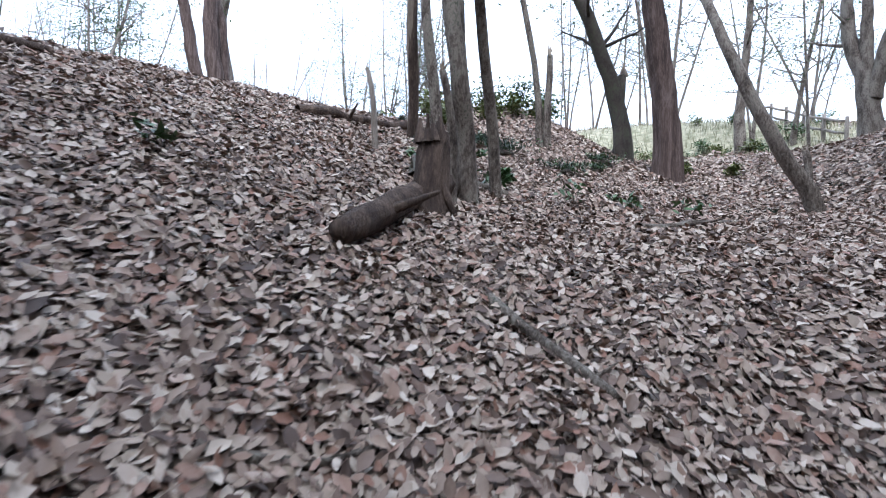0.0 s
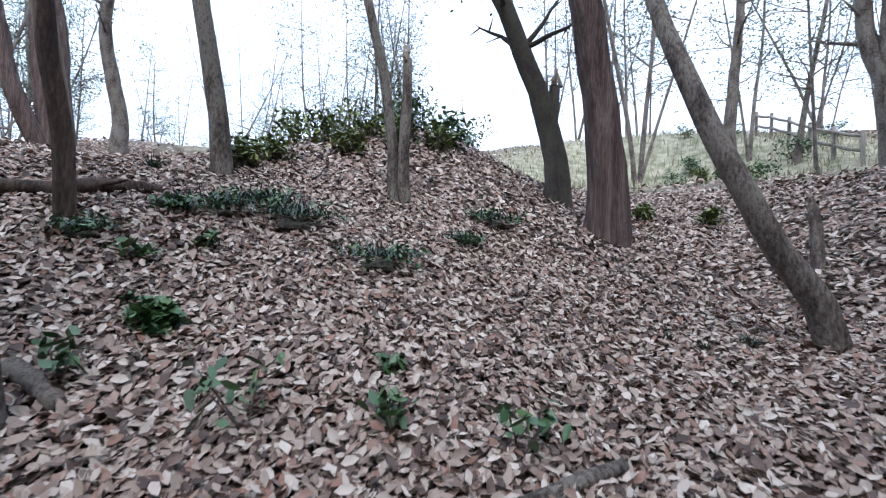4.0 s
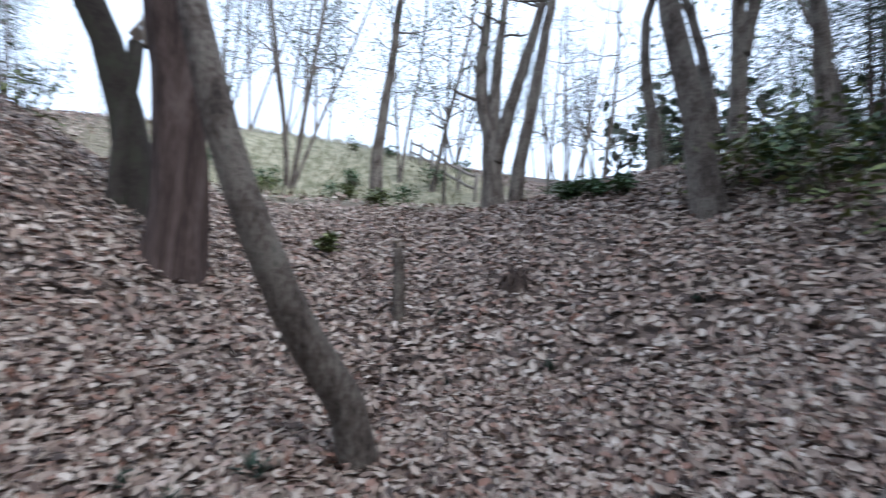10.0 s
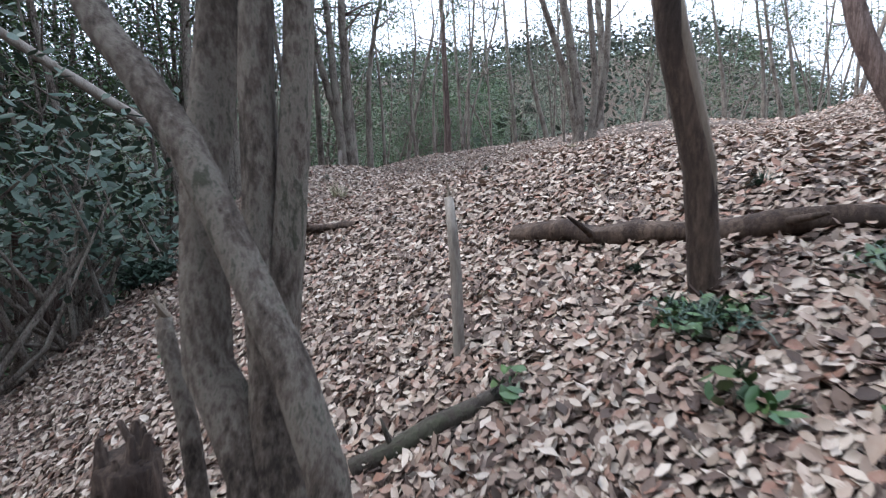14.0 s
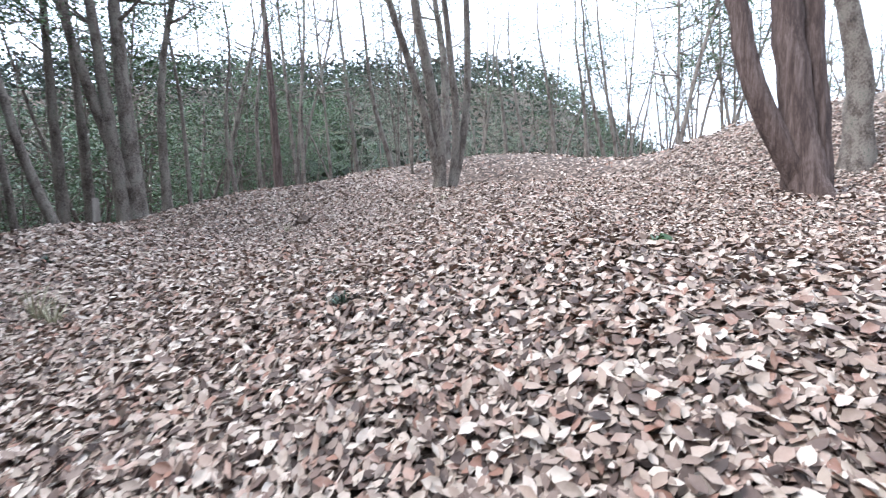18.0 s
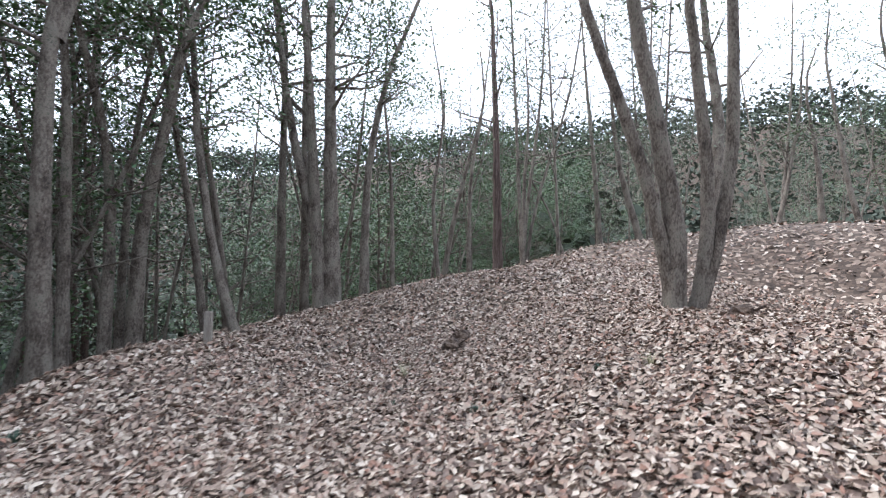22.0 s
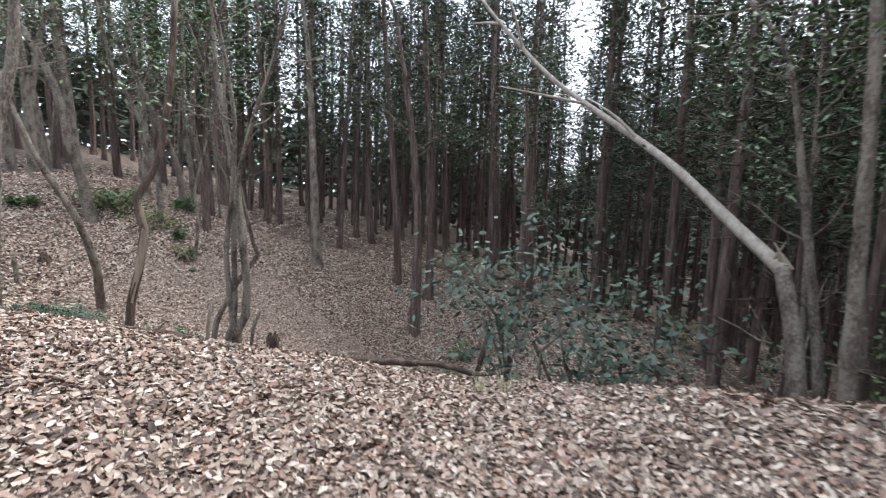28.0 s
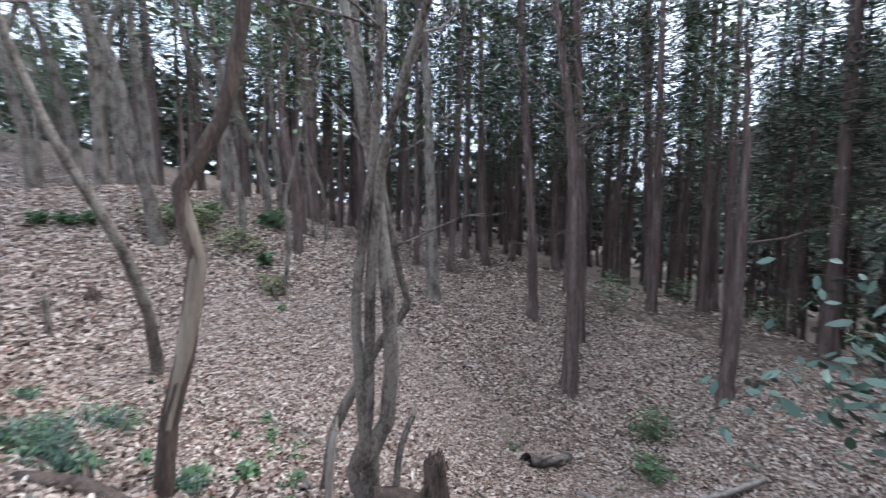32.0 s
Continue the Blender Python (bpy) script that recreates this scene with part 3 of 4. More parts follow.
tree("slim_tree", "smooth", "leafy", -17.34, 33.83, 0.124, 9, [(0.00, 0.00, 0.00), (-0.27, -0.79, 2.63), (-0.52, -1.51, 6.16)])
tree("slim_tree", "smooth", "leafy", -20.70, 31.31, 0.122, 9, [(0.00, 0.00, 0.00), (-0.22, -0.64, 2.46), (-0.40, -1.17, 5.85)])
tree("slim_tree", "smooth", "leafless", -24.01, 30.41, 0.136, 8, [(-0.02, -0.07, 0.00), (0.00, 0.00, 0.44), (0.15, 0.44, 3.30), (0.29, 0.85, 6.47)])
tree("slim_tree", "smooth", "leafy", -16.82, 34.16, 0.109, 9, [(0.00, 0.00, 0.00), (-0.23, -0.67, 2.75), (-0.43, -1.25, 5.96)])
tree("slim_tree", "smooth", "leafy", -16.76, 10.26, 0.142, 9, [(0.00, 0.00, 0.00), (0.00, 0.00, 0.62), (-0.01, -0.03, 3.18), (-0.02, -0.04, 6.45)])
tree("slim_tree", "smooth", "leafy", -17.14, 10.79, 0.138, 9, [(0.00, 0.01, 0.00), (0.00, 0.00, 0.57), (-0.02, -0.04, 3.14), (-0.05, -0.15, 6.53)])
tree("slim_tree", "smooth", "leafy", -13.29, 8.57, 0.144, 9, [(-0.01, -0.02, 0.00), (0.00, 0.00, 0.90), (0.04, 0.12, 2.54), (0.23, 0.68, 4.96)])
tree("gray_tree", "smooth", "leafy", -10.50, 7.91, 0.125, 10, [(0.00, 0.00, 0.21), (-0.04, -0.11, 2.47), (-0.02, -0.05, 4.25)])
tree("slim_tree", "smooth", "leafless", -21.21, 14.93, 0.123, 8, [(-0.02, -0.07, 0.00), (0.00, 0.00, 0.80), (0.15, 0.44, 3.41), (0.41, 1.19, 6.63)])
tree("slim_tree", "smooth", "leafless", -21.47, 22.65, 0.140, 8, [(0.00, 0.00, 0.00), (-0.32, -0.92, 3.28), (-0.45, -1.32, 7.11)])
tree("slim_tree", "smooth", "leafless", -9.70, 8.74, 0.073, 9, [(0.00, 0.00, 0.12), (0.13, -0.05, 2.95), (0.29, -0.10, 5.50)])
tree("gray_tree", "smooth", "leafy", -10.64, 8.89, 0.131, 9, [(0.00, 0.00, 0.12), (0.08, -0.03, 2.35), (0.03, -0.01, 4.15), (-0.03, 0.01, 4.93), (0.09, -0.03, 5.43)], [(-0.01, 0.00, 4.24), (-0.23, 0.08, 5.03), (-0.53, 0.18, 5.46)])
tree("slim_tree", "smooth", "leafy", -9.85, 6.10, 0.092, 9, [(-0.07, 0.02, 0.00), (0.00, 0.00, 1.48), (0.47, -0.17, 4.65), (0.85, -0.30, 6.69), (1.32, -0.46, 7.54)])
tree("slim_tree", "smooth", "leafy", -12.16, 8.12, 0.098, 9, [(0.00, 0.00, 0.00), (0.00, 0.00, 0.35), (0.02, -0.01, 3.65), (0.18, -0.06, 6.14)])
tree("slim_tree", "smooth", "leafy", -13.01, 8.23, 0.111, 9, [(0.00, 0.00, 0.00), (0.00, 0.00, 0.36), (0.00, 0.00, 3.36), (0.55, -0.19, 5.60), (0.81, -0.28, 6.18)])
tree("slim_tree", "smooth", "leafless", -12.70, 6.66, 0.064, 8, [(-0.03, 0.01, 0.00), (0.00, 0.00, 0.53), (0.18, -0.06, 3.26), (0.27, -0.10, 5.70)])
tree("slim_tree", "smooth", "leafy", -14.67, 9.32, 0.095, 9, [(0.00, 0.00, 0.04), (0.59, -0.21, 2.63), (1.30, -0.45, 5.25), (1.46, -0.51, 5.80)])
tree("slim_tree", "smooth", "leafy", -15.39, 9.56, 0.079, 9, [(0.00, 0.00, 0.18), (0.65, -0.23, 3.04), (1.30, -0.45, 4.97), (1.61, -0.56, 5.90)])
tree("slim_tree", "smooth", "leafless", -14.79, 7.22, 0.065, 8, [(-0.05, 0.02, 0.00), (0.00, 0.00, 0.65), (0.36, -0.12, 2.77), (0.50, -0.18, 4.66)])
tree("cedar_tree", "cedar", "leafy", 0.86, 1.55, 0.185, 13, [(0.00, 0.00, 0.17), (-0.02, -0.04, 3.83), (0.09, 0.19, 6.55), (0.23, 0.48, 8.50)])
tree("slim_tree", "smooth", "leafless", 4.33, 2.93, 0.173, 11, [(0.00, 0.00, 0.00), (0.05, 0.11, 3.81), (0.14, 0.28, 7.83)])
tree("cedar_tree", "cedar", "leafy", 10.49, 2.72, 0.217, 12, [(0.00, 0.00, 0.00), (0.09, 0.19, 3.89), (0.16, 0.34, 8.35)])
tree("slim_tree", "smooth", "leafy", 8.07, 6.93, 0.135, 8, [(0.00, 0.00, 0.00), (-0.02, -0.04, 2.43), (0.09, 0.18, 4.98)])
tree("slim_tree", "smooth", "leafy", 17.48, 6.93, 0.266, 8, [(-0.02, -0.04, 0.00), (0.00, 0.00, 0.98), (0.13, 0.27, 4.39), (0.62, 1.31, 7.66)])
tree("cedar_tree", "cedar", "leafy", -2.27, 0.09, 0.165, 9, [(0.00, 0.00, 0.00), (-0.13, -0.12, 3.05), (-0.12, -0.11, 6.17), (-0.01, -0.01, 8.54)])
tree("broken_tree", "smooth", "snag", -9.50, 7.95, 0.115, 1, [(0.00, 0.00, 0.00), (0.17, -0.20, 0.95), (0.37, -0.44, 1.94)], label="broken foot of the snapped trunk, still standing")
tree("kinked_tree", "rotten", "snag", -1.09, 11.35, 0.062, 4, [(0.00, 0.00, 0.00), (-0.03, -0.10, 0.50), (-0.08, -0.20, 1.00), (-0.13, -0.27, 1.60), (-0.10, -0.20, 2.05), (-0.20, -0.44, 2.50), (-0.28, -0.60, 3.40), (-0.32, -0.70, 4.30), (-0.34, -0.75, 5.00)], label="dark kinked tree with red-brown rotting bark, top snapped off")
tree("forked_tree", "smooth", "leafless", -1.00, 9.50, 0.086, 8, [(0.00, 0.00, 0.00), (-0.07, 0.02, 0.55), (-0.17, -0.09, 0.87), (-0.24, -0.07, 1.41), (-0.31, 0.01, 2.13)], [(0.01, 0.06, 0.11), (0.03, 0.18, 0.38), (-0.06, 0.10, 0.70), (-0.09, 0.15, 1.09), (-0.11, 0.20, 1.57), (-0.15, 0.24, 2.13)], [(-0.02, 0.09, 0.43), (-0.08, 0.08, 0.87), (-0.14, 0.09, 1.40), (-0.20, 0.12, 2.13)], label="grey-brown smooth tree forking from its foot into several stems")
tree("crooked_tree", "smooth", "leafless", -0.62, 9.80, 0.056, 7, [(0.00, 0.00, 0.00), (-0.12, -0.07, 0.60), (-0.26, -0.22, 1.04), (-0.39, -0.38, 1.43), (-0.53, -0.58, 1.75), (-0.58, -0.64, 1.91), (-0.57, -0.56, 2.15)], label="slanting grey-brown tree with a sharp crook in its stem")
tree("broken_stub", "smooth", "snag", -1.22, 9.36, 0.04, 2, [(0.00, 0.00, 0.00), (-0.02, -0.02, 0.45), (-0.10, -0.08, 0.85), (-0.16, -0.12, 1.02)], label="short broken grey stem beside the forked tree")
tree("dead_pole", "pale", "snag", -1.65, 10.43, 0.034, 2, [(0.00, 0.00, 0.02), (-0.06, -0.01, 0.42), (-0.13, -0.02, 0.79)])
tree("cut_post", "smooth", "snag", 5.19, 11.02, 0.063, 1, [(0.00, 0.00, 0.19), (0.00, 0.03, 0.43), (-0.01, 0.06, 0.67)])
tree("broken_stump", "smooth", "snag", 4.87, 7.24, 0.041, 1, [(0.00, 0.00, 0.00), (-0.01, 0.06, 0.15), (-0.02, 0.17, 0.40)])


# ---- things on the ground ----
def log(name, wood, r, *points):
    """A log or stick lying along points x, y and lift above the ground."""
    P = np.array(points, float)
    a = np.array([P[0][0], P[0][1], float(height(P[0][0], P[0][1]))])
    line = smooth_line([(x, y, l) for x, y, l in P], 0.18)
    z = height(line[:, 0], line[:, 1]) + line[:, 2] + r * 0.9 + 0.02
    pts = np.stack([line[:, 0], line[:, 1], z], 1) - a
    pts[1:-1] += rng.normal(0, r * 0.15, (len(pts) - 2, 3))
    n = len(pts)
    root = new(name)
    root.location = a
    kindword = {"rotten": "rotting brown log", "pale": "pale weathered dead branch", "dark": "dark mossy branch", "smooth": "grey-brown dead branch"}[wood]
    tagged(root, kindword + " lying on the fallen leaves", "log" if r > 0.05 else "branch", "fallen wood")
    v, t = join([tube(pts, np.linspace(r, r * 0.7, n) * (1 + rng.normal(0, 0.06, n)), 10, 0.08)])
    shaft = part("wood", mesh("wood", v, t, BARK[wood], True), root)
    if r > 0.03:
        k = n // 2
        for s in (0.3, 0.7):
            o = pts[int(n * s)]
            d = np.array([rng.normal(), rng.normal(), rng.uniform(0.2, 1)])
            d /= np.linalg.norm(d)
            v, t = join([tube([o, o + d * r * 2, o + d * r * rng.uniform(3, 6)], [r * 0.35, r * 0.22, r * 0.1], 6, 0.05)])
            part("side_branch", mesh("side_branch", v, t, BARK[wood], True), shaft)
    return root


def blades(n, h, spread, wide, mat, droop=0.5):
    """Arching blades from one foot, three faces each."""
    az = rng.uniform(0, 6.28, n)
    L = h * rng.uniform(0.6, 1.2, n)
    out = rng.uniform(0.25, 1.0, n) * spread
    d = np.stack([np.cos(az), np.sin(az)], 1)
    side = np.stack([-d[:, 1], d[:, 0], np.zeros(n)], 1) * (wide / 2)
    V = []
    for s, w in ((0, 1), (0.4, 0.9), (0.75, 0.6), (1.0, 0.08)):
        c = np.concatenate([d * (out * L * s)[:, None], (L * (s - droop * s * s * out))[:, None]], 1)
        V += [c - side * w, c + side * w]
    V = np.stack(V, 1).reshape(-1, 3)
    k = np.arange(n)[:, None] * 8
    f = np.concatenate([k + [[0, 1, 3, 2]], k + [[2, 3, 5, 4]], k + [[4, 5, 7, 6]]], 1).reshape(-1, 4)
    return V, f


def rooted(name, x, y, label, category, group):
    root = new(name)
    root.location = (x, y, float(height(x, y)))
    return tagged(root, label, category, group)


def sedge(x, y, size):
    root = rooted("sedge_tuft", x, y, "small dark blue-green sedge tuft among dead leaves", "grass tuft", "ground plants")
    v, f = blades(80, size * 0.75, 1.0, 0.01, BLUISH, 0.6)
    tagged(part("grass", mesh("grass", v, f, BLUISH), root), kind="stuff")


def drygrass(x, y, size):
    root = rooted("grass_tuft", x, y, "thin pale yellow-green grass tuft in the leaf litter", "grass tuft", "ground plants")
    v, f = blades(40, size * 0.9, 0.8, 0.007, DRY, 0.4)
    tagged(part("grass", mesh("grass", v, f, DRY), root), kind="stuff")


def seedling(x, y, size):
    root = rooted("seedling", x, y, "small evergreen seedling with glossy green leaves", "seedling", "ground plants")
    stems, tips = [], []
    for k in range(3):
        e = np.array([rng.normal(0, 0.3) * size, rng.normal(0, 0.3) * size, size * rng.uniform(0.5, 1.0)])
        stems.append(tube([(0, 0, -0.02), e * 0.5, e], [0.005, 0.004, 0.003], 5, 0))
        tips += [e, e * 0.7]
    v, t = join(stems)
    part("stem", mesh("stem", v, t, BARK["smooth"]), root)
    part("foliage", foliage(tips, 5, size * 0.22, 0.085, GREEN, "foliage"), root)


def bush(kind, x, y, size):
    mat = {"young": YOUNG, "green": GREEN, "dark": GREEN, "bluish": BLUISH}[kind]
    words = {"young": "low bush with yellow-green new leaves", "green": "loose evergreen bush under the trees", "dark": "dense dark ivy-like bush", "bluish": "broad-leaved blue-green evergreen shrub in the hollow"}[kind]
    root = rooted("bush", x, y, words, "bush", "undergrowth")
    stems, tips = [], []
    for k in range(9):
        a = rng.uniform(0, 6.28)
        wide, low = (0.42, 0.5) if kind == "bluish" else (0.6, 0.35)
        e = np.array([math.cos(a), math.sin(a), 0]) * size * rng.uniform(0.1, wide) + [0, 0, size * rng.uniform(low, 0.97)]
        m = e * 0.5 + rng.normal(0, 0.06, 3) * size
        foot = rng.normal(0, 0.14 * size, 2) if kind == "bluish" else (0, 0)
        m = m + (rng.normal(0, 0.12, 3) * size if kind == "bluish" else 0)
        stems.append(tube([(foot[0], foot[1], -0.3 if kind == "bluish" else -0.05), m, e], [0.012 * size + 0.004, 0.008 * size + 0.003, 0.004], 5, 0))
        tips += [e, e + rng.normal(0, 0.12, 3) * size, e * [1.4, 1.4, 0.9], e * 0.75 + rng.normal(0, 0.1, 3) * size] if kind == "bluish" else [e, (e + m) / 2 + rng.normal(0, 0.16, 3) * size, m + rng.normal(0, 0.2, 3) * size, e * [1.3, 1.3, 1.05]]
    v, t = join(stems)
    part("stem", mesh("stem", v, t, BARK["smooth"]), root)
    leaf = {"young": 0.08, "green": 0.09, "dark": 0.07, "bluish": 0.085}[kind] * (1 + 0.25 * size)
    tagged(part("foliage", foliage(tips, 18 if kind in ("dark", "bluish") else 9, size * (0.1 if kind == "bluish" else 0.17), leaf, mat, "foliage"), root), kind="stuff")


def mound(x, y, size):
    """A mossy hummock of soil with fern and leaves hanging over its lip."""
    root = rooted("mossy_hummock", x, y, "dark mossy hummock overhung with sedge and ivy", "hummock", "hummocks")
    bm = bmesh.new()
    bmesh.ops.create_icosphere(bm, subdivisions=3, radius=size * 0.34)
    for q in bm.verts:
        q.co *= 1 + 0.5 * noise.noise(q.co * 4 / size + Vector((x, y, 0)))
        q.co.z = q.co.z * 0.45 - size * 0.05
    me = bpy.data.meshes.new("soil")
    bm.to_mesh(me)
    bm.free()
    me.materials.append(BARK["dark"])
    part("soil", me, root)
    v, f = blades(170, size * 0.36, 1.35, 0.011, BLUISH, 0.9)
    k = len(v) // 8
    off = np.repeat(np.stack([rng.normal(0, 0.24, k) * size, rng.normal(0, 0.24, k) * size, np.full(k, size * 0.13)], 1), 8, axis=0)
    tagged(part("sedge", mesh("sedge", v + off, f, BLUISH), root), kind="stuff")
    tips = np.stack([rng.normal(0, 0.3, 14) * size, rng.normal(0, 0.3, 14) * size, rng.uniform(0.1, 0.25, 14) * size], 1)
    tagged(part("ivy", foliage(tips, 16, size * 0.12, 0.055, GREEN, "ivy"), root), kind="stuff")


def rootclump(x, y, size):
    root = rooted("root_clump", x, y, "dark upturned clump of roots and soil", "root clump", "root clumps")
    bm = bmesh.new()
    bmesh.ops.create_icosphere(bm, subdivisions=3, radius=size * 0.42)
    for q in bm.verts:
        q.co *= 1 + 0.45 * noise.noise(q.co * 5 / size + Vector((y, x, 0)))
        q.co.z = q.co.z * 0.7 + 0.06
    me = bpy.data.meshes.new("soil")
    bm.to_mesh(me)
    bm.free()
    me.materials.append(BARK["rotten"])
    part("soil", me, root)
    for k in range(5):
        a = rng.uniform(0, 6.28)
        e = np.array([math.cos(a), math.sin(a), rng.uniform(0.2, 0.9)]) * size * 0.75
        v, t = join([tube([(0, 0, 0.03), e * 0.5 + [0, 0, 0.03], e], [0.018, 0.012, 0.005], 5, 0.05)])
        part("root", mesh("root", v, t, BARK["rotten"]), root)


def stump(x, y, size, tall=0.2):
    root = rooted("stump", x, y, "low rotten brown tree stump with a split rim", "stump", "stumps")
    r = size / 2
    pts = [(0, 0, -0.1), (0.01, 0, tall * 0.3 * size / 0.3), (0.02, 0.01, tall * 0.75 * size / 0.3), (0.03, 0.02, tall * size / 0.3)]
    v, t = join([tube(pts, [r * 1.25, r * 1.0, r * 0.92, r * 0.85], 14, 0.09, 0.35)])
    body = part("body", mesh("body", v, t, BARK["rotten"], True), root)
    for k in range(11):
        a = k * 0.571 + rng.uniform(-0.15, 0.15)
        b = np.array([math.cos(a) * r * 0.72, math.sin(a) * r * 0.72, pts[-1][2] - 0.08])
        v, t = join([tube([b, b + [rng.normal(0, 0.012), rng.normal(0, 0.012), rng.uniform(0.07, 0.2)]], [r * 0.34, r * 0.1], 5, 0.2)])
        part("splinter", mesh("splinter", v, t, BARK["rotten"]), body)
    for k in range(6):
        a = k * 1.05 + rng.uniform(-0.3, 0.3)
        d = np.array([math.cos(a), math.sin(a), 0])
        v, t = join([tube([d * r * 0.6 + [0, 0, tall * 0.45 * size / 0.3], d * r * 1.3 + [0, 0, 0.1], d * r * 2.1 + [0, 0, -0.06]], [r * 0.3, r * 0.28, r * 0.12], 7, 0.12)])
        part("root", mesh("root", v, t, BARK["rotten"], True), root)


def post(x, y, size):
    root = rooted("marker_post", x, y, "short pale wooden marker post in the ground", "post", "")
    bm = bmesh.new()
    bmesh.ops.create_cube(bm, size=1, matrix=Matrix.Translation((0, 0, 0.13)) @ Matrix.Diagonal((0.09, 0.09, 0.62, 1)))
    bmesh.ops.bevel(bm, geom=bm.edges[:], offset=0.012, segments=2, affect="EDGES")
    me = bpy.data.meshes.new("post")
    bm.to_mesh(me)
    bm.free()
    me.materials.append(BARK["pale"])
    part("shaft", me, root)


log("fallen_log", "rotten", 0.110, (-1.17, 9.61, 0.00), (-1.80, 8.74, 0.00), (-2.18, 8.24, 0.00))
log("fallen_branch", "smooth", 0.041, (0.22, 8.96, 0.00), (0.77, 9.10, 0.00), (1.55, 9.28, 0.00))
log("fallen_branch", "dark", 0.045, (-1.42, 9.86, 0.00), (-1.26, 10.50, 0.00))
log("fallen_branch", "smooth", 0.045, (-0.76, 10.07, 0.00), (-0.51, 9.87, 0.00))
log("stick", "smooth", 0.018, (-0.38, 10.21, 0.00), (-0.25, 9.75, 0.00))
log("fallen_log", "rotten", 0.078, (-2.42, 11.10, -0.04), (-1.85, 11.34, -0.03), (-1.30, 11.62, -0.03), (-0.75, 11.98, -0.05))
log("fallen_branch", "pale", 0.06, (-0.90, 4.70, 0.0), (-2.20, 3.40, 0.02), (-3.40, 2.30, 0.1))
log("fallen_log", "smooth", 0.12, (-0.15, 5.20, 0.0), (-0.20, 3.60, 0.03))
log("arched_branch", "rotten", 0.046, (-4.25, 10.29, 0.0), (-4.85, 9.85, 0.05), (-5.48, 9.40, 0.12), (-5.91, 8.90, 0.05), (-6.15, 8.60, 0.18))
log("fallen_branch", "smooth", 0.024, (4.01, 7.95, 0.00), (4.32, 7.89, 0.00), (4.70, 7.73, 0.00))
log("stick", "smooth", 0.016, (4.97, 8.16, 0.00), (5.02, 7.79, 0.00))
log("stick", "smooth", 0.011, (4.46, 7.21, 0.00), (4.55, 6.88, 0.00))
log("stick", "smooth", 0.012, (4.86, 6.65, 0.00), (4.64, 6.58, 0.00))
log("stick", "smooth", 0.017, (5.81, 5.79, 0.00), (5.40, 5.87, 0.00))
log("stick", "smooth", 0.014, (5.02, 9.27, 0.00), (4.89, 8.87, 0.00))
log("stick", "smooth", 0.012, (3.81, 9.08, 0.00), (4.00, 9.11, 0.00))
log("stick", "smooth", 0.028, (-11.10, 17.80, 0.00), (-10.94, 18.40, 0.00))
log("stick", "smooth", 0.031, (-1.49, 8.00, 0.00), (-1.32, 7.57, 0.00), (-1.24, 7.35, 0.00))
log("stick", "smooth", 0.017, (-2.61, 7.21, 0.00), (-2.31, 7.21, 0.00), (-2.08, 7.28, 0.00))
log("stick", "smooth", 0.019, (-2.82, 8.16, 0.00), (-2.70, 7.92, 0.00))
log("stick", "smooth", 0.012, (-0.01, 10.05, 0.00), (0.13, 9.90, 0.00))
log("stick", "pale", 0.018, (-0.11, 10.08, 0.00), (0.10, 9.91, 0.00))
log("stick", "pale", 0.016, (-0.84, 10.40, 0.00), (-0.55, 10.12, 0.00), (-0.38, 9.95, 0.00))
sedge(5.08, 9.51, 0.15)
sedge(5.46, 10.78, 0.13)
sedge(5.18, 10.30, 0.10)
sedge(5.84, 8.70, 0.11)
sedge(4.68, 10.10, 0.10)
sedge(9.86, 12.48, 0.22)
sedge(4.28, 6.83, 0.10)
sedge(2.92, 10.21, 0.15)
seedling(0.72, 9.63, 0.17)
seedling(0.79, 10.02, 0.10)
sedge(2.83, 10.42, 0.12)
sedge(1.74, 10.16, 0.08)
sedge(1.98, 10.88, 0.09)
seedling(-1.28, 10.48, 0.11)
sedge(-0.71, 11.06, 0.13)
seedling(-0.51, 10.59, 0.07)
seedling(-0.58, 10.05, 0.19)
seedling(-3.11, 8.94, 0.16)
sedge(-2.35, 9.26, 0.10)
sedge(-0.95, 11.08, 0.14)
sedge(-0.84, 11.34, 0.09)
sedge(-1.47, 11.28, 0.12)
sedge(-4.52, 11.78, 0.17)
drygrass(-6.89, 10.31, 0.38)
drygrass(-6.67, 10.41, 0.29)
sedge(-5.45, 12.15, 0.14)
sedge(-2.57, 12.90, 0.06)
sedge(-4.45, 11.71, 0.11)
sedge(-8.32, 13.86, 0.15)
sedge(-8.73, 13.15, 0.15)
sedge(-8.41, 14.95, 0.12)
drygrass(-9.74, 13.29, 0.24)
drygrass(-8.15, 15.28, 0.18)
sedge(-6.07, 12.27, 0.11)
sedge(-8.31, 10.32, 0.18)
drygrass(-5.83, 13.25, 0.12)
seedling(-3.60, 13.47, 0.09)
seedling(0.17, 5.13, 0.30)
sedge(-0.97, 12.56, 0.28)
sedge(-1.44, 12.02, 0.19)
seedling(1.20, 9.44, 0.21)
sedge(3.28, 10.17, 0.21)
sedge(-0.60, 11.77, 0.23)
seedling(-0.25, 11.20, 0.13)
seedling(-0.62, 10.94, 0.17)
seedling(-1.35, 4.09, 0.30)
seedling(-1.83, 2.94, 0.46)
seedling(0.16, 9.77, 0.30)
mound(0.27, 11.75, 0.62)
mound(0.90, 11.18, 0.55)
mound(-0.25, 11.85, 0.50)
mound(2.22, 12.25, 0.50)
mound(0.05, 12.05, 0.45)
mound(-0.55, 11.70, 0.40)
mound(1.75, 11.75, 0.35)
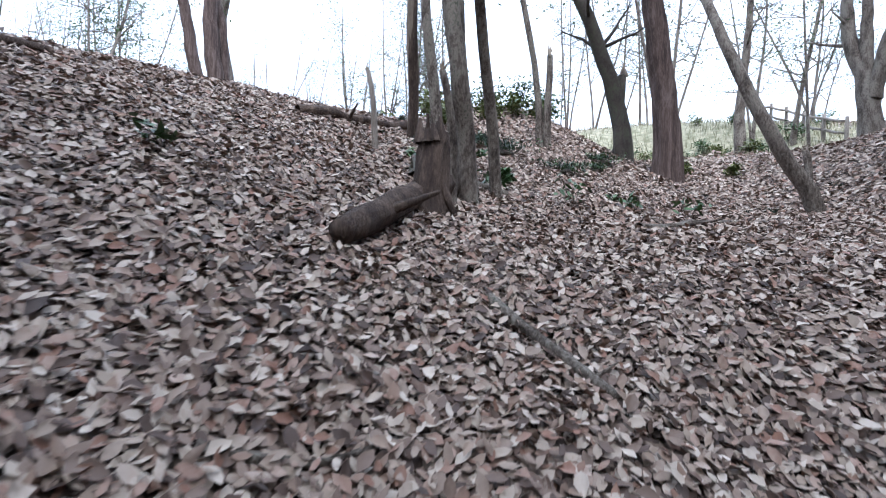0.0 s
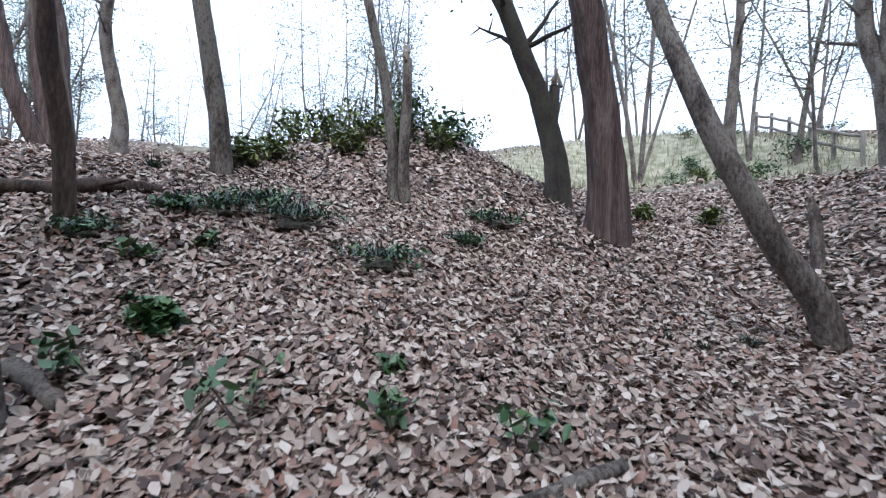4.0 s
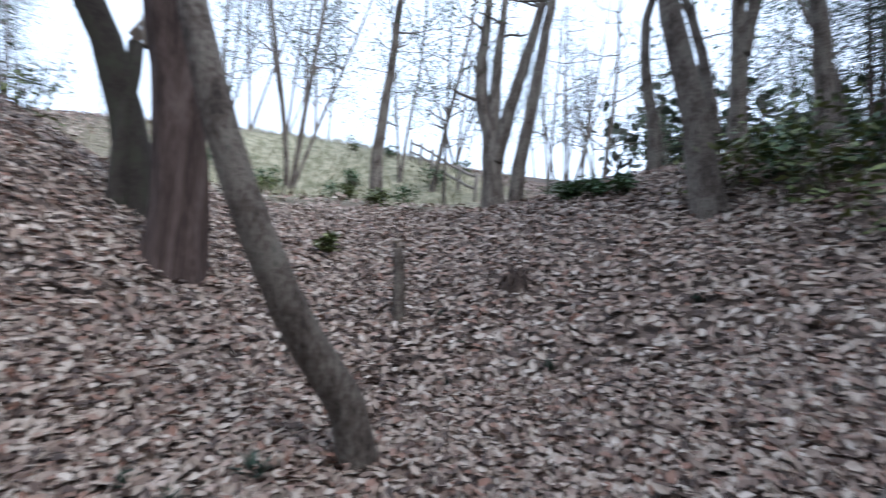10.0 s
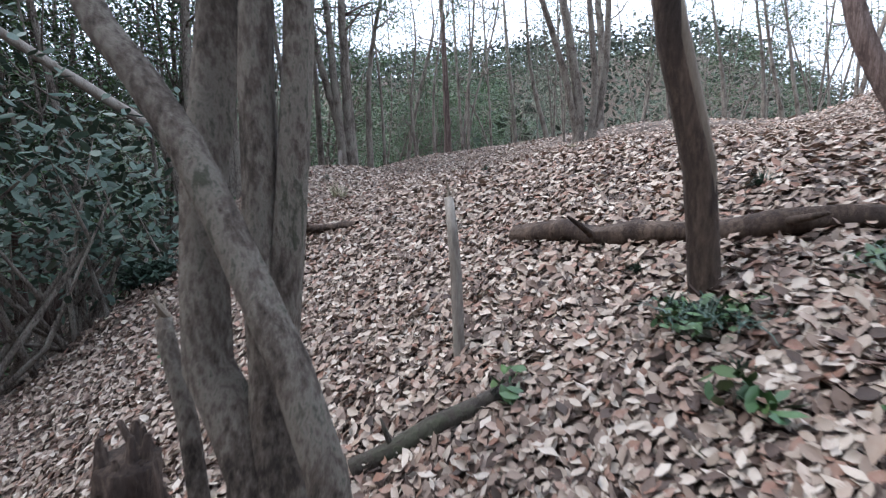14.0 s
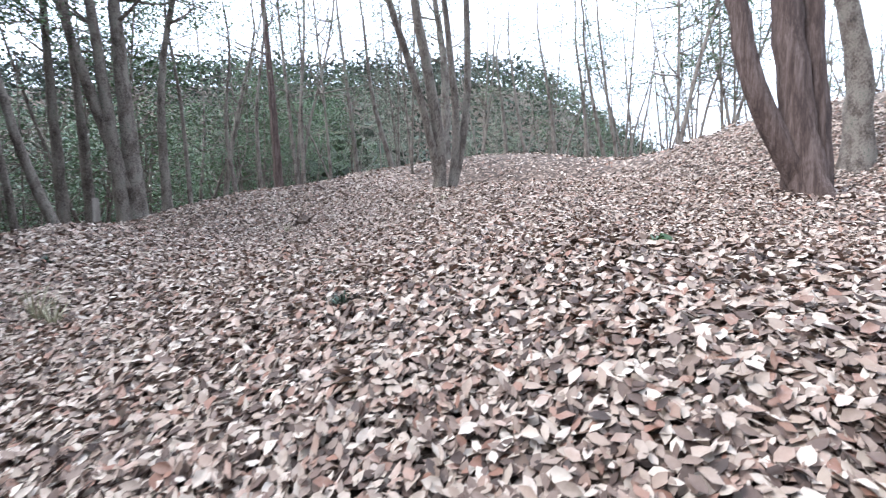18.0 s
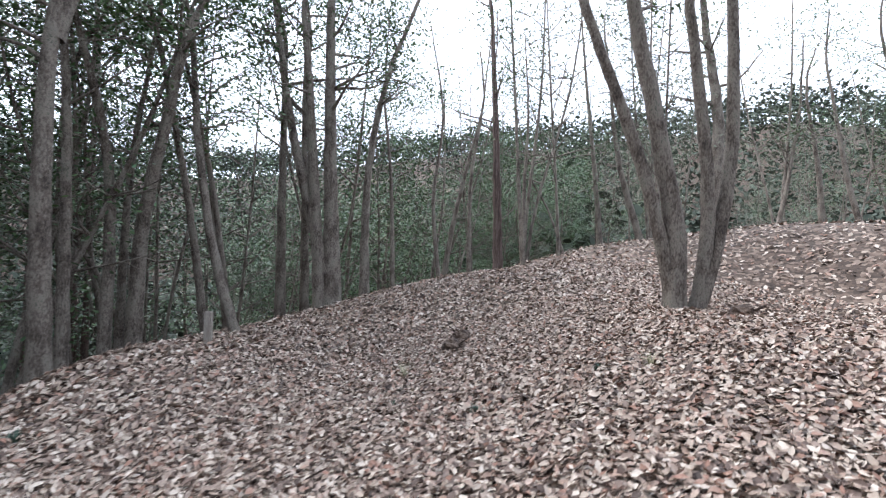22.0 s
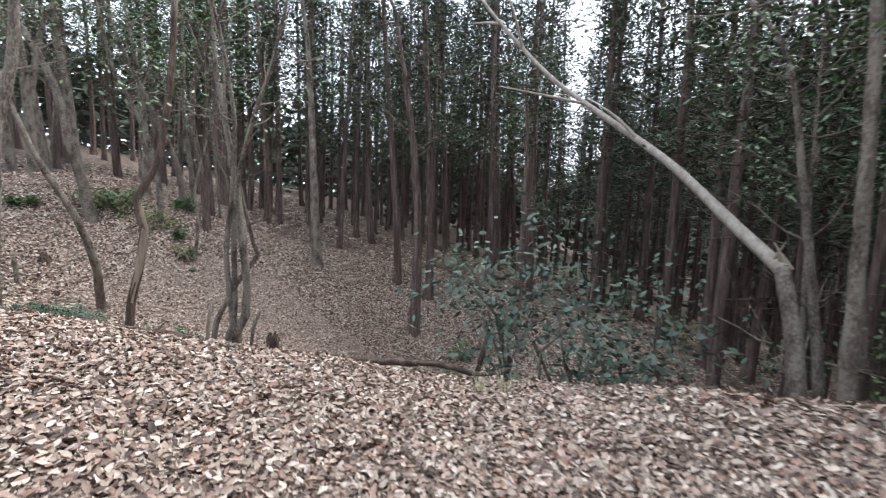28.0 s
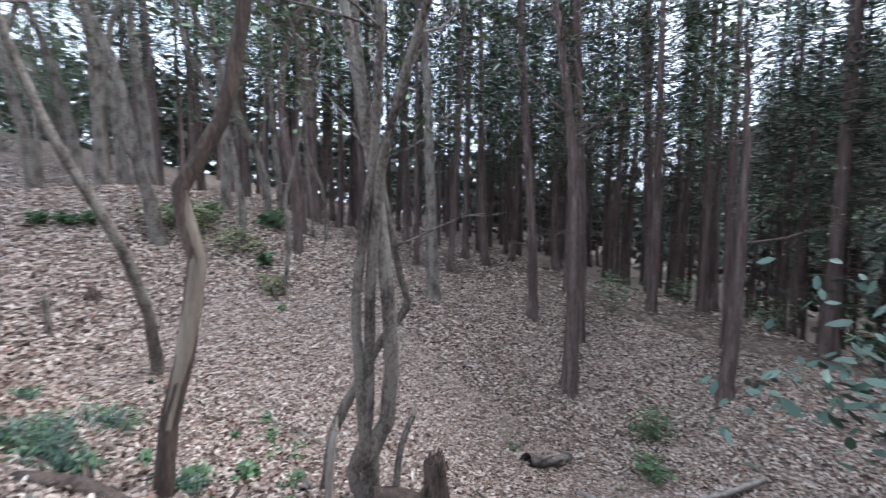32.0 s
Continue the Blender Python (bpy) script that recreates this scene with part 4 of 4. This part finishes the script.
mound(-0.95, 11.18, 0.36)
rootclump(-10.96, 14.01, 0.39)
rootclump(-9.20, 16.95, 0.30)
rootclump(4.63, 10.48, 0.14)
rootclump(-11.42, 14.19, 0.35)
post(-10.70, 10.80, 0.16)
# low bushes dotted over the open slope
spread_places = [(8.2 + 1.45 * k + 0.6 * math.sin(5 * k), 17.6 + 1.9 * ((k * 7) % 4) + 0.5 * math.cos(3 * k)) for k in range(9)]
bush("green", -0.33, 10.40, 0.14)
bush("green", -0.31, 10.37, 0.09)
bush("young", 0.06, 13.32, 0.38)
bush("young", 0.54, 14.24, 0.45)
bush("young", 0.90, 13.60, 0.34)
bush("young", 1.50, 13.90, 0.38)
bush("young", 2.15, 14.10, 0.42)
bush("young", 1.15, 14.35, 0.40)
bush("young", -0.30, 13.05, 0.30)
bush("dark", 1.80, 14.35, 0.62)
bush("green", 2.45, 14.45, 0.50)
bush("young", 5.30, 13.60, 0.30)
bush("young", 6.00, 13.10, 0.26)
bush("dark", 19.78, 14.52, 1.34)
bush("dark", 16.71, 14.36, 0.82)
bush("dark", 23.30, 14.43, 1.06)
bush("green", 7.30, 6.30, 0.30)
bush("green", 28.96, 9.31, 1.95)
bush("young", 8.58, 14.76, 0.35)
bush("dark", 11.72, 19.94, 0.81)
bush("green", 12.60, 17.57, 0.71)
bush("dark", 13.13, 20.41, 0.61)
bush("young", 9.45, 16.55, 0.41)
bush("green", -1.17, 1.52, 0.72)
bush("green", -1.55, 2.64, 0.55)
bush("green", -4.17, 6.13, 0.51)
bush("green", -4.42, 5.05, 0.45)
bush("bluish", -5.51, 7.22, 3.01)
bush("bluish", -7.48, 6.38, 3.23)
bush("bluish", -6.60, 7.03, 2.87)
bush("bluish", -7.79, 7.23, 0.56)
bush("bluish", -5.75, 8.09, 0.38)
bush("dark", -10.24, 8.29, 0.38)
bush("green", -1.68, 17.70, 0.51)
bush("green", -1.14, 17.88, 0.41)
bush("green", 2.49, 17.53, 1.31)
bush("young", 0.20, 15.33, 0.61)
bush("young", 1.05, 16.93, 0.86)
bush("young", 3.66, 17.26, 0.95)
bush("young", -0.67, 16.17, 0.57)
bush("green", 5.94, 7.01, 0.27)
bush("green", 7.55, 8.18, 0.59)
bush("green", 7.53, 7.56, 0.58)
bush("green", 7.18, 5.98, 0.52)
bush("green", 4.60, 7.31, 0.10)
bush("dark", 8.19, 10.28, 0.29)
bush("dark", 8.36, 10.67, 0.30)
bush("dark", 8.03, 9.83, 0.28)
bush("green", -1.16, 16.84, 0.52)
for x, y in spread_places:
    bush("young" if rng.random() < 0.6 else "green", x, y, rng.uniform(0.35, 0.8))

for x, y, size in ((6.45, 7.3, 0.75), (7.1, 7.9, 0.8), (7.6, 8.7, 0.7), (5.1, 7.2, 0.4)):
    bush("young", x, y, size)

stump(-1.50, 9.05, 0.22, 0.78)
stump(6.04, 10.29, 0.17, 0.2)

# the snapped trunk that hangs slanting from its broken foot
fall = rooted("snapped_trunk", -9.8, 7.4, "long pale snapped trunk hanging slantwise from its broken foot", "fallen tree", "fallen wood")
z0 = fall.location.z
hang = smooth_line([(0.67, 0.11, 4.83 - z0), (1.22, -0.52, 5.30 - z0), (2.34, -1.79, 6.27 - z0), (3.92, -3.11, 7.37 - z0), (4.99, -3.38, 8.15 - z0), (5.97, -3.62, 9.07 - z0), (7.14, -3.68, 10.39 - z0), (7.78, -4.00, 11.45 - z0)])
v, t = join([tube(hang, np.linspace(0.085, 0.03, len(hang)), 10, 0.04)])
part("trunk", mesh("trunk", v, t, BARK["pale"], True), fall)
for k, out in ((0.35, (0.5, -0.1, 0.5)), (0.5, (1.0, 0.3, 0.25)), (0.7, (0.1, 0.5, 0.9)), (0.8, (0.7, -0.5, 0.3))):
    a = hang[int(len(hang) * k)]
    b = a + np.array(out) * 0.9
    c = b + np.array(out) * 0.8 + [0.3, -0.3, 0.1]
    v, t = join([tube(smooth_line([a, b, c]), np.linspace(0.04, 0.01, len(smooth_line([a, b, c]))), 7, 0.04)])
    part("limb", mesh("limb", v, t, BARK["pale"], True), fall)


# ---- the far stands: cedars on the bank, thin woods in the valley and on the rise ----
def cedar_kind(seed):
    root = new("cedar")
    tagged(root, "tall straight cedar of a dark dense plantation", "tree", "plantation cedars")
    H = rng.uniform(15, 18)
    line = np.array([[0, 0, -0.3], [rng.normal(0, 0.05), rng.normal(0, 0.05), 2], [rng.normal(0, 0.12), rng.normal(0, 0.12), H * 0.6], [0, 0, H]])
    pts = smooth_line(line, 0.8)
    v, t = join([tube(pts, np.linspace(0.14, 0.03, len(pts)), 10, 0.04, 0.4, ridges=0.08)])
    part("trunk", mesh("trunk", v, t, BARK["cedar"], True), root)
    dead, tips = [], []
    for k in range(16):
        z = rng.uniform(1.5, 6)
        a = rng.uniform(0, 6.28)
        d = np.array([math.cos(a), math.sin(a), rng.uniform(-0.15, 0.3)])
        o = np.array([0, 0, z])
        dead.append(tube([o, o + d * 0.5, o + d * rng.uniform(0.9, 1.5) + [0, 0, rng.normal(0, 0.1)]], [0.014, 0.01, 0.004], 4, 0))
    for k in range(60):
        z = 5.0 + (H - 5.0) * (k / 60) ** 0.9
        a = rng.uniform(0, 6.28)
        L = rng.uniform(0.6, 1.0) * (2.0 * (1 - z / (H * 1.08)) + 0.35)
        d = np.array([math.cos(a), math.sin(a), -0.12])
        o = np.array([0, 0, z])
        dead.append(tube([o, o + d * L * 0.6, o + d * L], [0.015, 0.009, 0.004], 4, 0))
        tips += [o + d * L * s for s in (0.45, 0.7, 0.95)]
    v, t = join(dead)
    tagged(part("branchwork", mesh("branchwork", v, t, BARK["cedar"]), root), kind="stuff")
    tagged(part("crown", foliage(tips, 13, 0.3, 0.24, CEDAR, slim=0.45), root, "dark drooping needle foliage"), kind="stuff")
    return root


def thin_kind(leafy, per=12):
    root = new("woodland_tree")
    tagged(root, "thin grey woodland tree, " + ("evergreen-leaved" if leafy else "bare-branched in winter"), "tree", "background trees")
    H = rng.uniform(8, 12) if leafy < 2 else rng.uniform(12, 16)
    tips, twigs = [], []
    for s in range(rng.integers(1, 4)):
        lean = rng.normal(0, 0.16, 2)
        line = np.array([[0.05 * s, 0, -0.3], [lean[0] * 2, lean[1] * 2, 2.2], [lean[0] * H * 0.5, lean[1] * H * 0.5, H * 0.5], [lean[0] * H * 0.8 + rng.normal(0, 0.3), lean[1] * H * 0.8 + rng.normal(0, 0.3), H]])
        pts = smooth_line(line, 0.7)
        v, t = join([tube(pts, np.linspace(0.075, 0.012, len(pts)) * rng.uniform(0.6, 1.2), 7, 0.05, 0.3)])
        part("trunk" if s == 0 else "stem", mesh("trunk", v, t, BARK["smooth"], True), root)
        b, tp = branches(pts, 0.1, 19, 0.22, 2.6)
        twigs += b
        tips += tp
    v, t = join(twigs)
    tagged(part("branchwork", mesh("branchwork", v, t, BARK["smooth"]), root), kind="stuff")
    if leafy:
        tagged(part("crown", foliage(tips, per, 0.38, 0.105 if leafy < 2 else 0.12, GREEN if leafy < 2 else HAZE_PALE_LEAF), root, "loose green leaves"), kind="stuff")
    return root


def scatter(kinds, places):
    """Stand copies of the kinds at the places, turned and scaled a little."""
    used = set()
    for k, (x, y) in enumerate(places):
        src = kinds[int(rng.integers(len(kinds)))]
        m = pose(x, y, float(height(x, y)), rng.normal(0, 1.5), rng.normal(0, 1.5), rng.uniform(0, 360))
        sc = rng.uniform(0.8, 1.2)
        if id(src) in used:
            ob = copy_thing(src, m)
        else:
            used.add(id(src))
            ob = src
            ob.matrix_basis = m
        ob.scale = (sc, sc, sc)


def spread(x0, x1, y0, y1, gap, keep):
    """Loose rows of places, jittered, where keep(x, y) holds."""
    out = []
    for x in np.arange(x0, x1, gap):
        for y in np.arange(y0, y1, gap):
            px, py = x + rng.uniform(-0.42, 0.42) * gap, y + rng.uniform(-0.42, 0.42) * gap
            if keep(px, py):
                out.append((px, py))
    return out


def clear(x, y):
    """Away from the line walked."""
    return all((x - e[0]) ** 2 + (y - e[1]) ** 2 > 36 for _, e, _, _ in PATH)


cedars = [cedar_kind(k) for k in range(4)]
scatter(cedars, spread(-20, 22, -26, 0.5, 2.35, lambda x, y: clear(x, y) and y < (-0.6 + 0.3 * x if x > 0 else -0.6 + 0.05 * x)))
more = spread(11, 32, -2, 9, 2.4, lambda x, y: y < 2.5 + 0.25 * (x - 10))
for x, y in more:
    m = pose(x, y, float(height(x, y)), 0, 0, rng.uniform(0, 360))
    copy_thing(cedars[int(rng.integers(4))], m)

for x, y in spread(-24, -8, -3, 5, 2.2, lambda x, y: clear(x, y) and y < 4.6 - 0.2 * abs(x + 13)):
    copy_thing(cedars[int(rng.integers(4))], pose(x, y, float(height(x, y)), 0, 0, rng.uniform(0, 360)))

woods = [thin_kind(1, 34) for _ in range(4)] + [thin_kind(0) for _ in range(3)]
open_woods = [thin_kind(1, 16) for _ in range(3)] + [thin_kind(0) for _ in range(3)]
hazy = [thin_kind(2, 14) for _ in range(4)]
edge = spread(-44, -10, -2, 32, 2.1, lambda x, y: clear(x, y) and 3.5 < y < 8.8 - 0.74 * (x + 13) and rng.random() < 0.8)
north = spread(-34, 6, 36, 62, 3.6, lambda x, y: rng.random() < 0.6) + spread(-16, 18, 25, 52, 3.4, lambda x, y: rng.random() < 0.34 and grassy(x, y) < 0.3 and y > 24 + 0.3 * abs(x + 6))
north += [(14.4, 19.4), (13.1, 16.4), (14.4, 17.9), (16.8, 12.9), (19.3, 14.9)]
east = spread(14, 40, 6, 34, 3.6, lambda x, y: rng.random() < 0.6 and grassy(x, y) < 0.3)
scatter(woods, edge)
scatter(open_woods, north + east)
fill = spread(-52, -9, 12, 42, 2.9, lambda x, y: rng.random() < 0.75 and y < 14 - 0.62 * (x + 5) and clear(x, y) and y > 12.5 - 0.6 * (x + 13) and np.hypot(x + 5, y - 13) > 15)
scatter(woods, fill[::2])
scatter(hazy, fill[1::2] + spread(-48, 22, 27, 60, 4.2, lambda x, y: rng.random() < 0.3 and y > 21 - 0.35 * x and grassy(x, y) < 0.3) + spread(-30, 12, 18, 30, 4.0, lambda x, y: rng.random() < 0.15 and clear(x, y) and y > 18 - 0.5 * (x + 4)))


# undergrowth on the slopes below the plateau's edge
for x, y in spread(-36, -11, 0, 26, 2.4, lambda x, y: 2.5 < y < 8.0 - 0.74 * (x + 13) and rng.random() < 0.7):
    bush("green" if rng.random() < 0.75 else "young", x, y, rng.uniform(0.9, 1.9))
for x, y in spread(-15, 2, -5, 1, 2.6, lambda x, y: y < -1 and rng.random() < 0.5):
    bush("green", x, y, rng.uniform(0.6, 1.5))


# ---- the wooded hills beyond ----
n = 5200
ang = rng.uniform(1.7, 6.4, n)
far = np.where(ang < 2.7, rng.uniform(75, 190, n), rng.uniform(38, 170, n))
hx, hy = far * np.cos(ang), 12 + far * np.sin(ang)
hz = height(hx, hy)
c = np.repeat(np.stack([hx, hy, hz], 1), 34, axis=0)
c = c + rng.normal(0, 1, c.shape) * [2.2, 2.2, 2.0] + [0, 0, 4.5]
v, f = leaf_cards(c, facing(len(c), 0.9), rng.uniform(0, 6.28, len(c)), rng.uniform(0.6, 1.5, len(c)), rng.uniform(0.4, 0.9, len(c)), rng.uniform(-0.2, 0.3, len(c)))
tagged(new("far_woods", mesh("far_woods", v, f, HAZY)), "hazy evergreen and bare woods on far hills", "woods", kind="stuff")

# ---- the open grassy slope ----
n = 16000
hx, hy = rng.uniform(4, 26, n), rng.uniform(16, 34, n)
ok = grassy(hx, hy) > rng.uniform(0.15, 0.9, n)
hx, hy = hx[ok], hy[ok]
n = len(hx)
v, f = blades(n, 0.3, 0.7, 0.022, DRY, 0.4)
v = v + np.repeat(np.stack([hx, hy, height(hx, hy)], 1), 8, axis=0)
tagged(new("hillside_grass", mesh("hillside_grass", v, f, DRY)), "pale dry grass on the open hillside", "grass", kind="stuff")

fence = rooted("rail_fence", 17.42, 21.58, "weathered wooden rail fence along the grassy slope", "fence", "")
A, B = np.array((17.42, 21.58)), np.array((14.45, 16.16))
o = np.array(fence.location)
for k in range(6):
    q = A + (B - A) * k / 5
    g = np.array([q[0], q[1], float(height(q[0], q[1]))]) - o
    v, t = join([tube([g + [0, 0, -0.2], g + [0, 0, 0.4], g + [0.02, 0, 0.95]], [0.07, 0.065, 0.06], 8, 0.04)])
    part("post", mesh("post", v, t, BARK["pale"], True), fence)
    if k:
        for lift in (0.4, 0.8):
            e = A + (B - A) * (k - 1) / 5
            h = np.array([e[0], e[1], float(height(e[0], e[1]))]) - o
            v, t = join([tube([h + [0, 0, lift], (g + h) / 2 + [0, 0, lift - 0.03], g + [0, 0, lift]], [0.05, 0.048, 0.045], 7, 0.04)])
            part("rail", mesh("rail", v, t, BARK["pale"], True), fence)

# ---- fallen leaves ----
line = np.array([e[:2] for _, e, _, _ in PATH])


def litter(count, x0, x1, y0, y1, near, far, size):
    x, y = rng.uniform(x0, x1, count), rng.uniform(y0, y1, count)
    d = np.min(np.hypot(x[:, None] - line[None, :, 0], y[:, None] - line[None, :, 1]), axis=1)
    ok = (d >= near) & (d < far) & (grassy(x, y) < rng.uniform(0.1, 0.9, count))
    x, y = x[ok], y[ok]
    n = len(x)
    e = 0.05
    slope = np.stack([(height(x - e, y) - height(x + e, y)) / (2 * e), (height(x, y - e) - height(x, y + e)) / (2 * e), np.ones(n)], 1)
    nor = slope + np.stack([rng.normal(0, 0.46, n), rng.normal(0, 0.46, n), np.zeros(n)], 1)
    L = rng.uniform(0.7, 1.25, n) * size
    z = height(x, y) + rng.uniform(0.004, 0.05, n)
    return leaf_cards(np.stack([x, y, z], 1), nor, rng.uniform(0, 6.28, n), L, L * rng.uniform(0.38, 0.7, n), rng.normal(0.25, 0.5, n))


sets = [litter(1450000, -14, 8, 2, 20, 0, 3.2, 0.061), litter(620000, -20, 13, -2, 25, 3.2, 9, 0.08), litter(210000, -40, 26, -12, 50, 9, 30, 0.13)]
V, Fc, k = [], [], 0
for v, f in sets:
    V.append(v)
    Fc.append(f + k)
    k += len(v)
tagged(new("leaf_litter", mesh("leaf_litter", np.concatenate(V), np.concatenate(Fc), LITTER)), "thick layer of dry curled brown oak leaves", "leaf litter", kind="stuff")
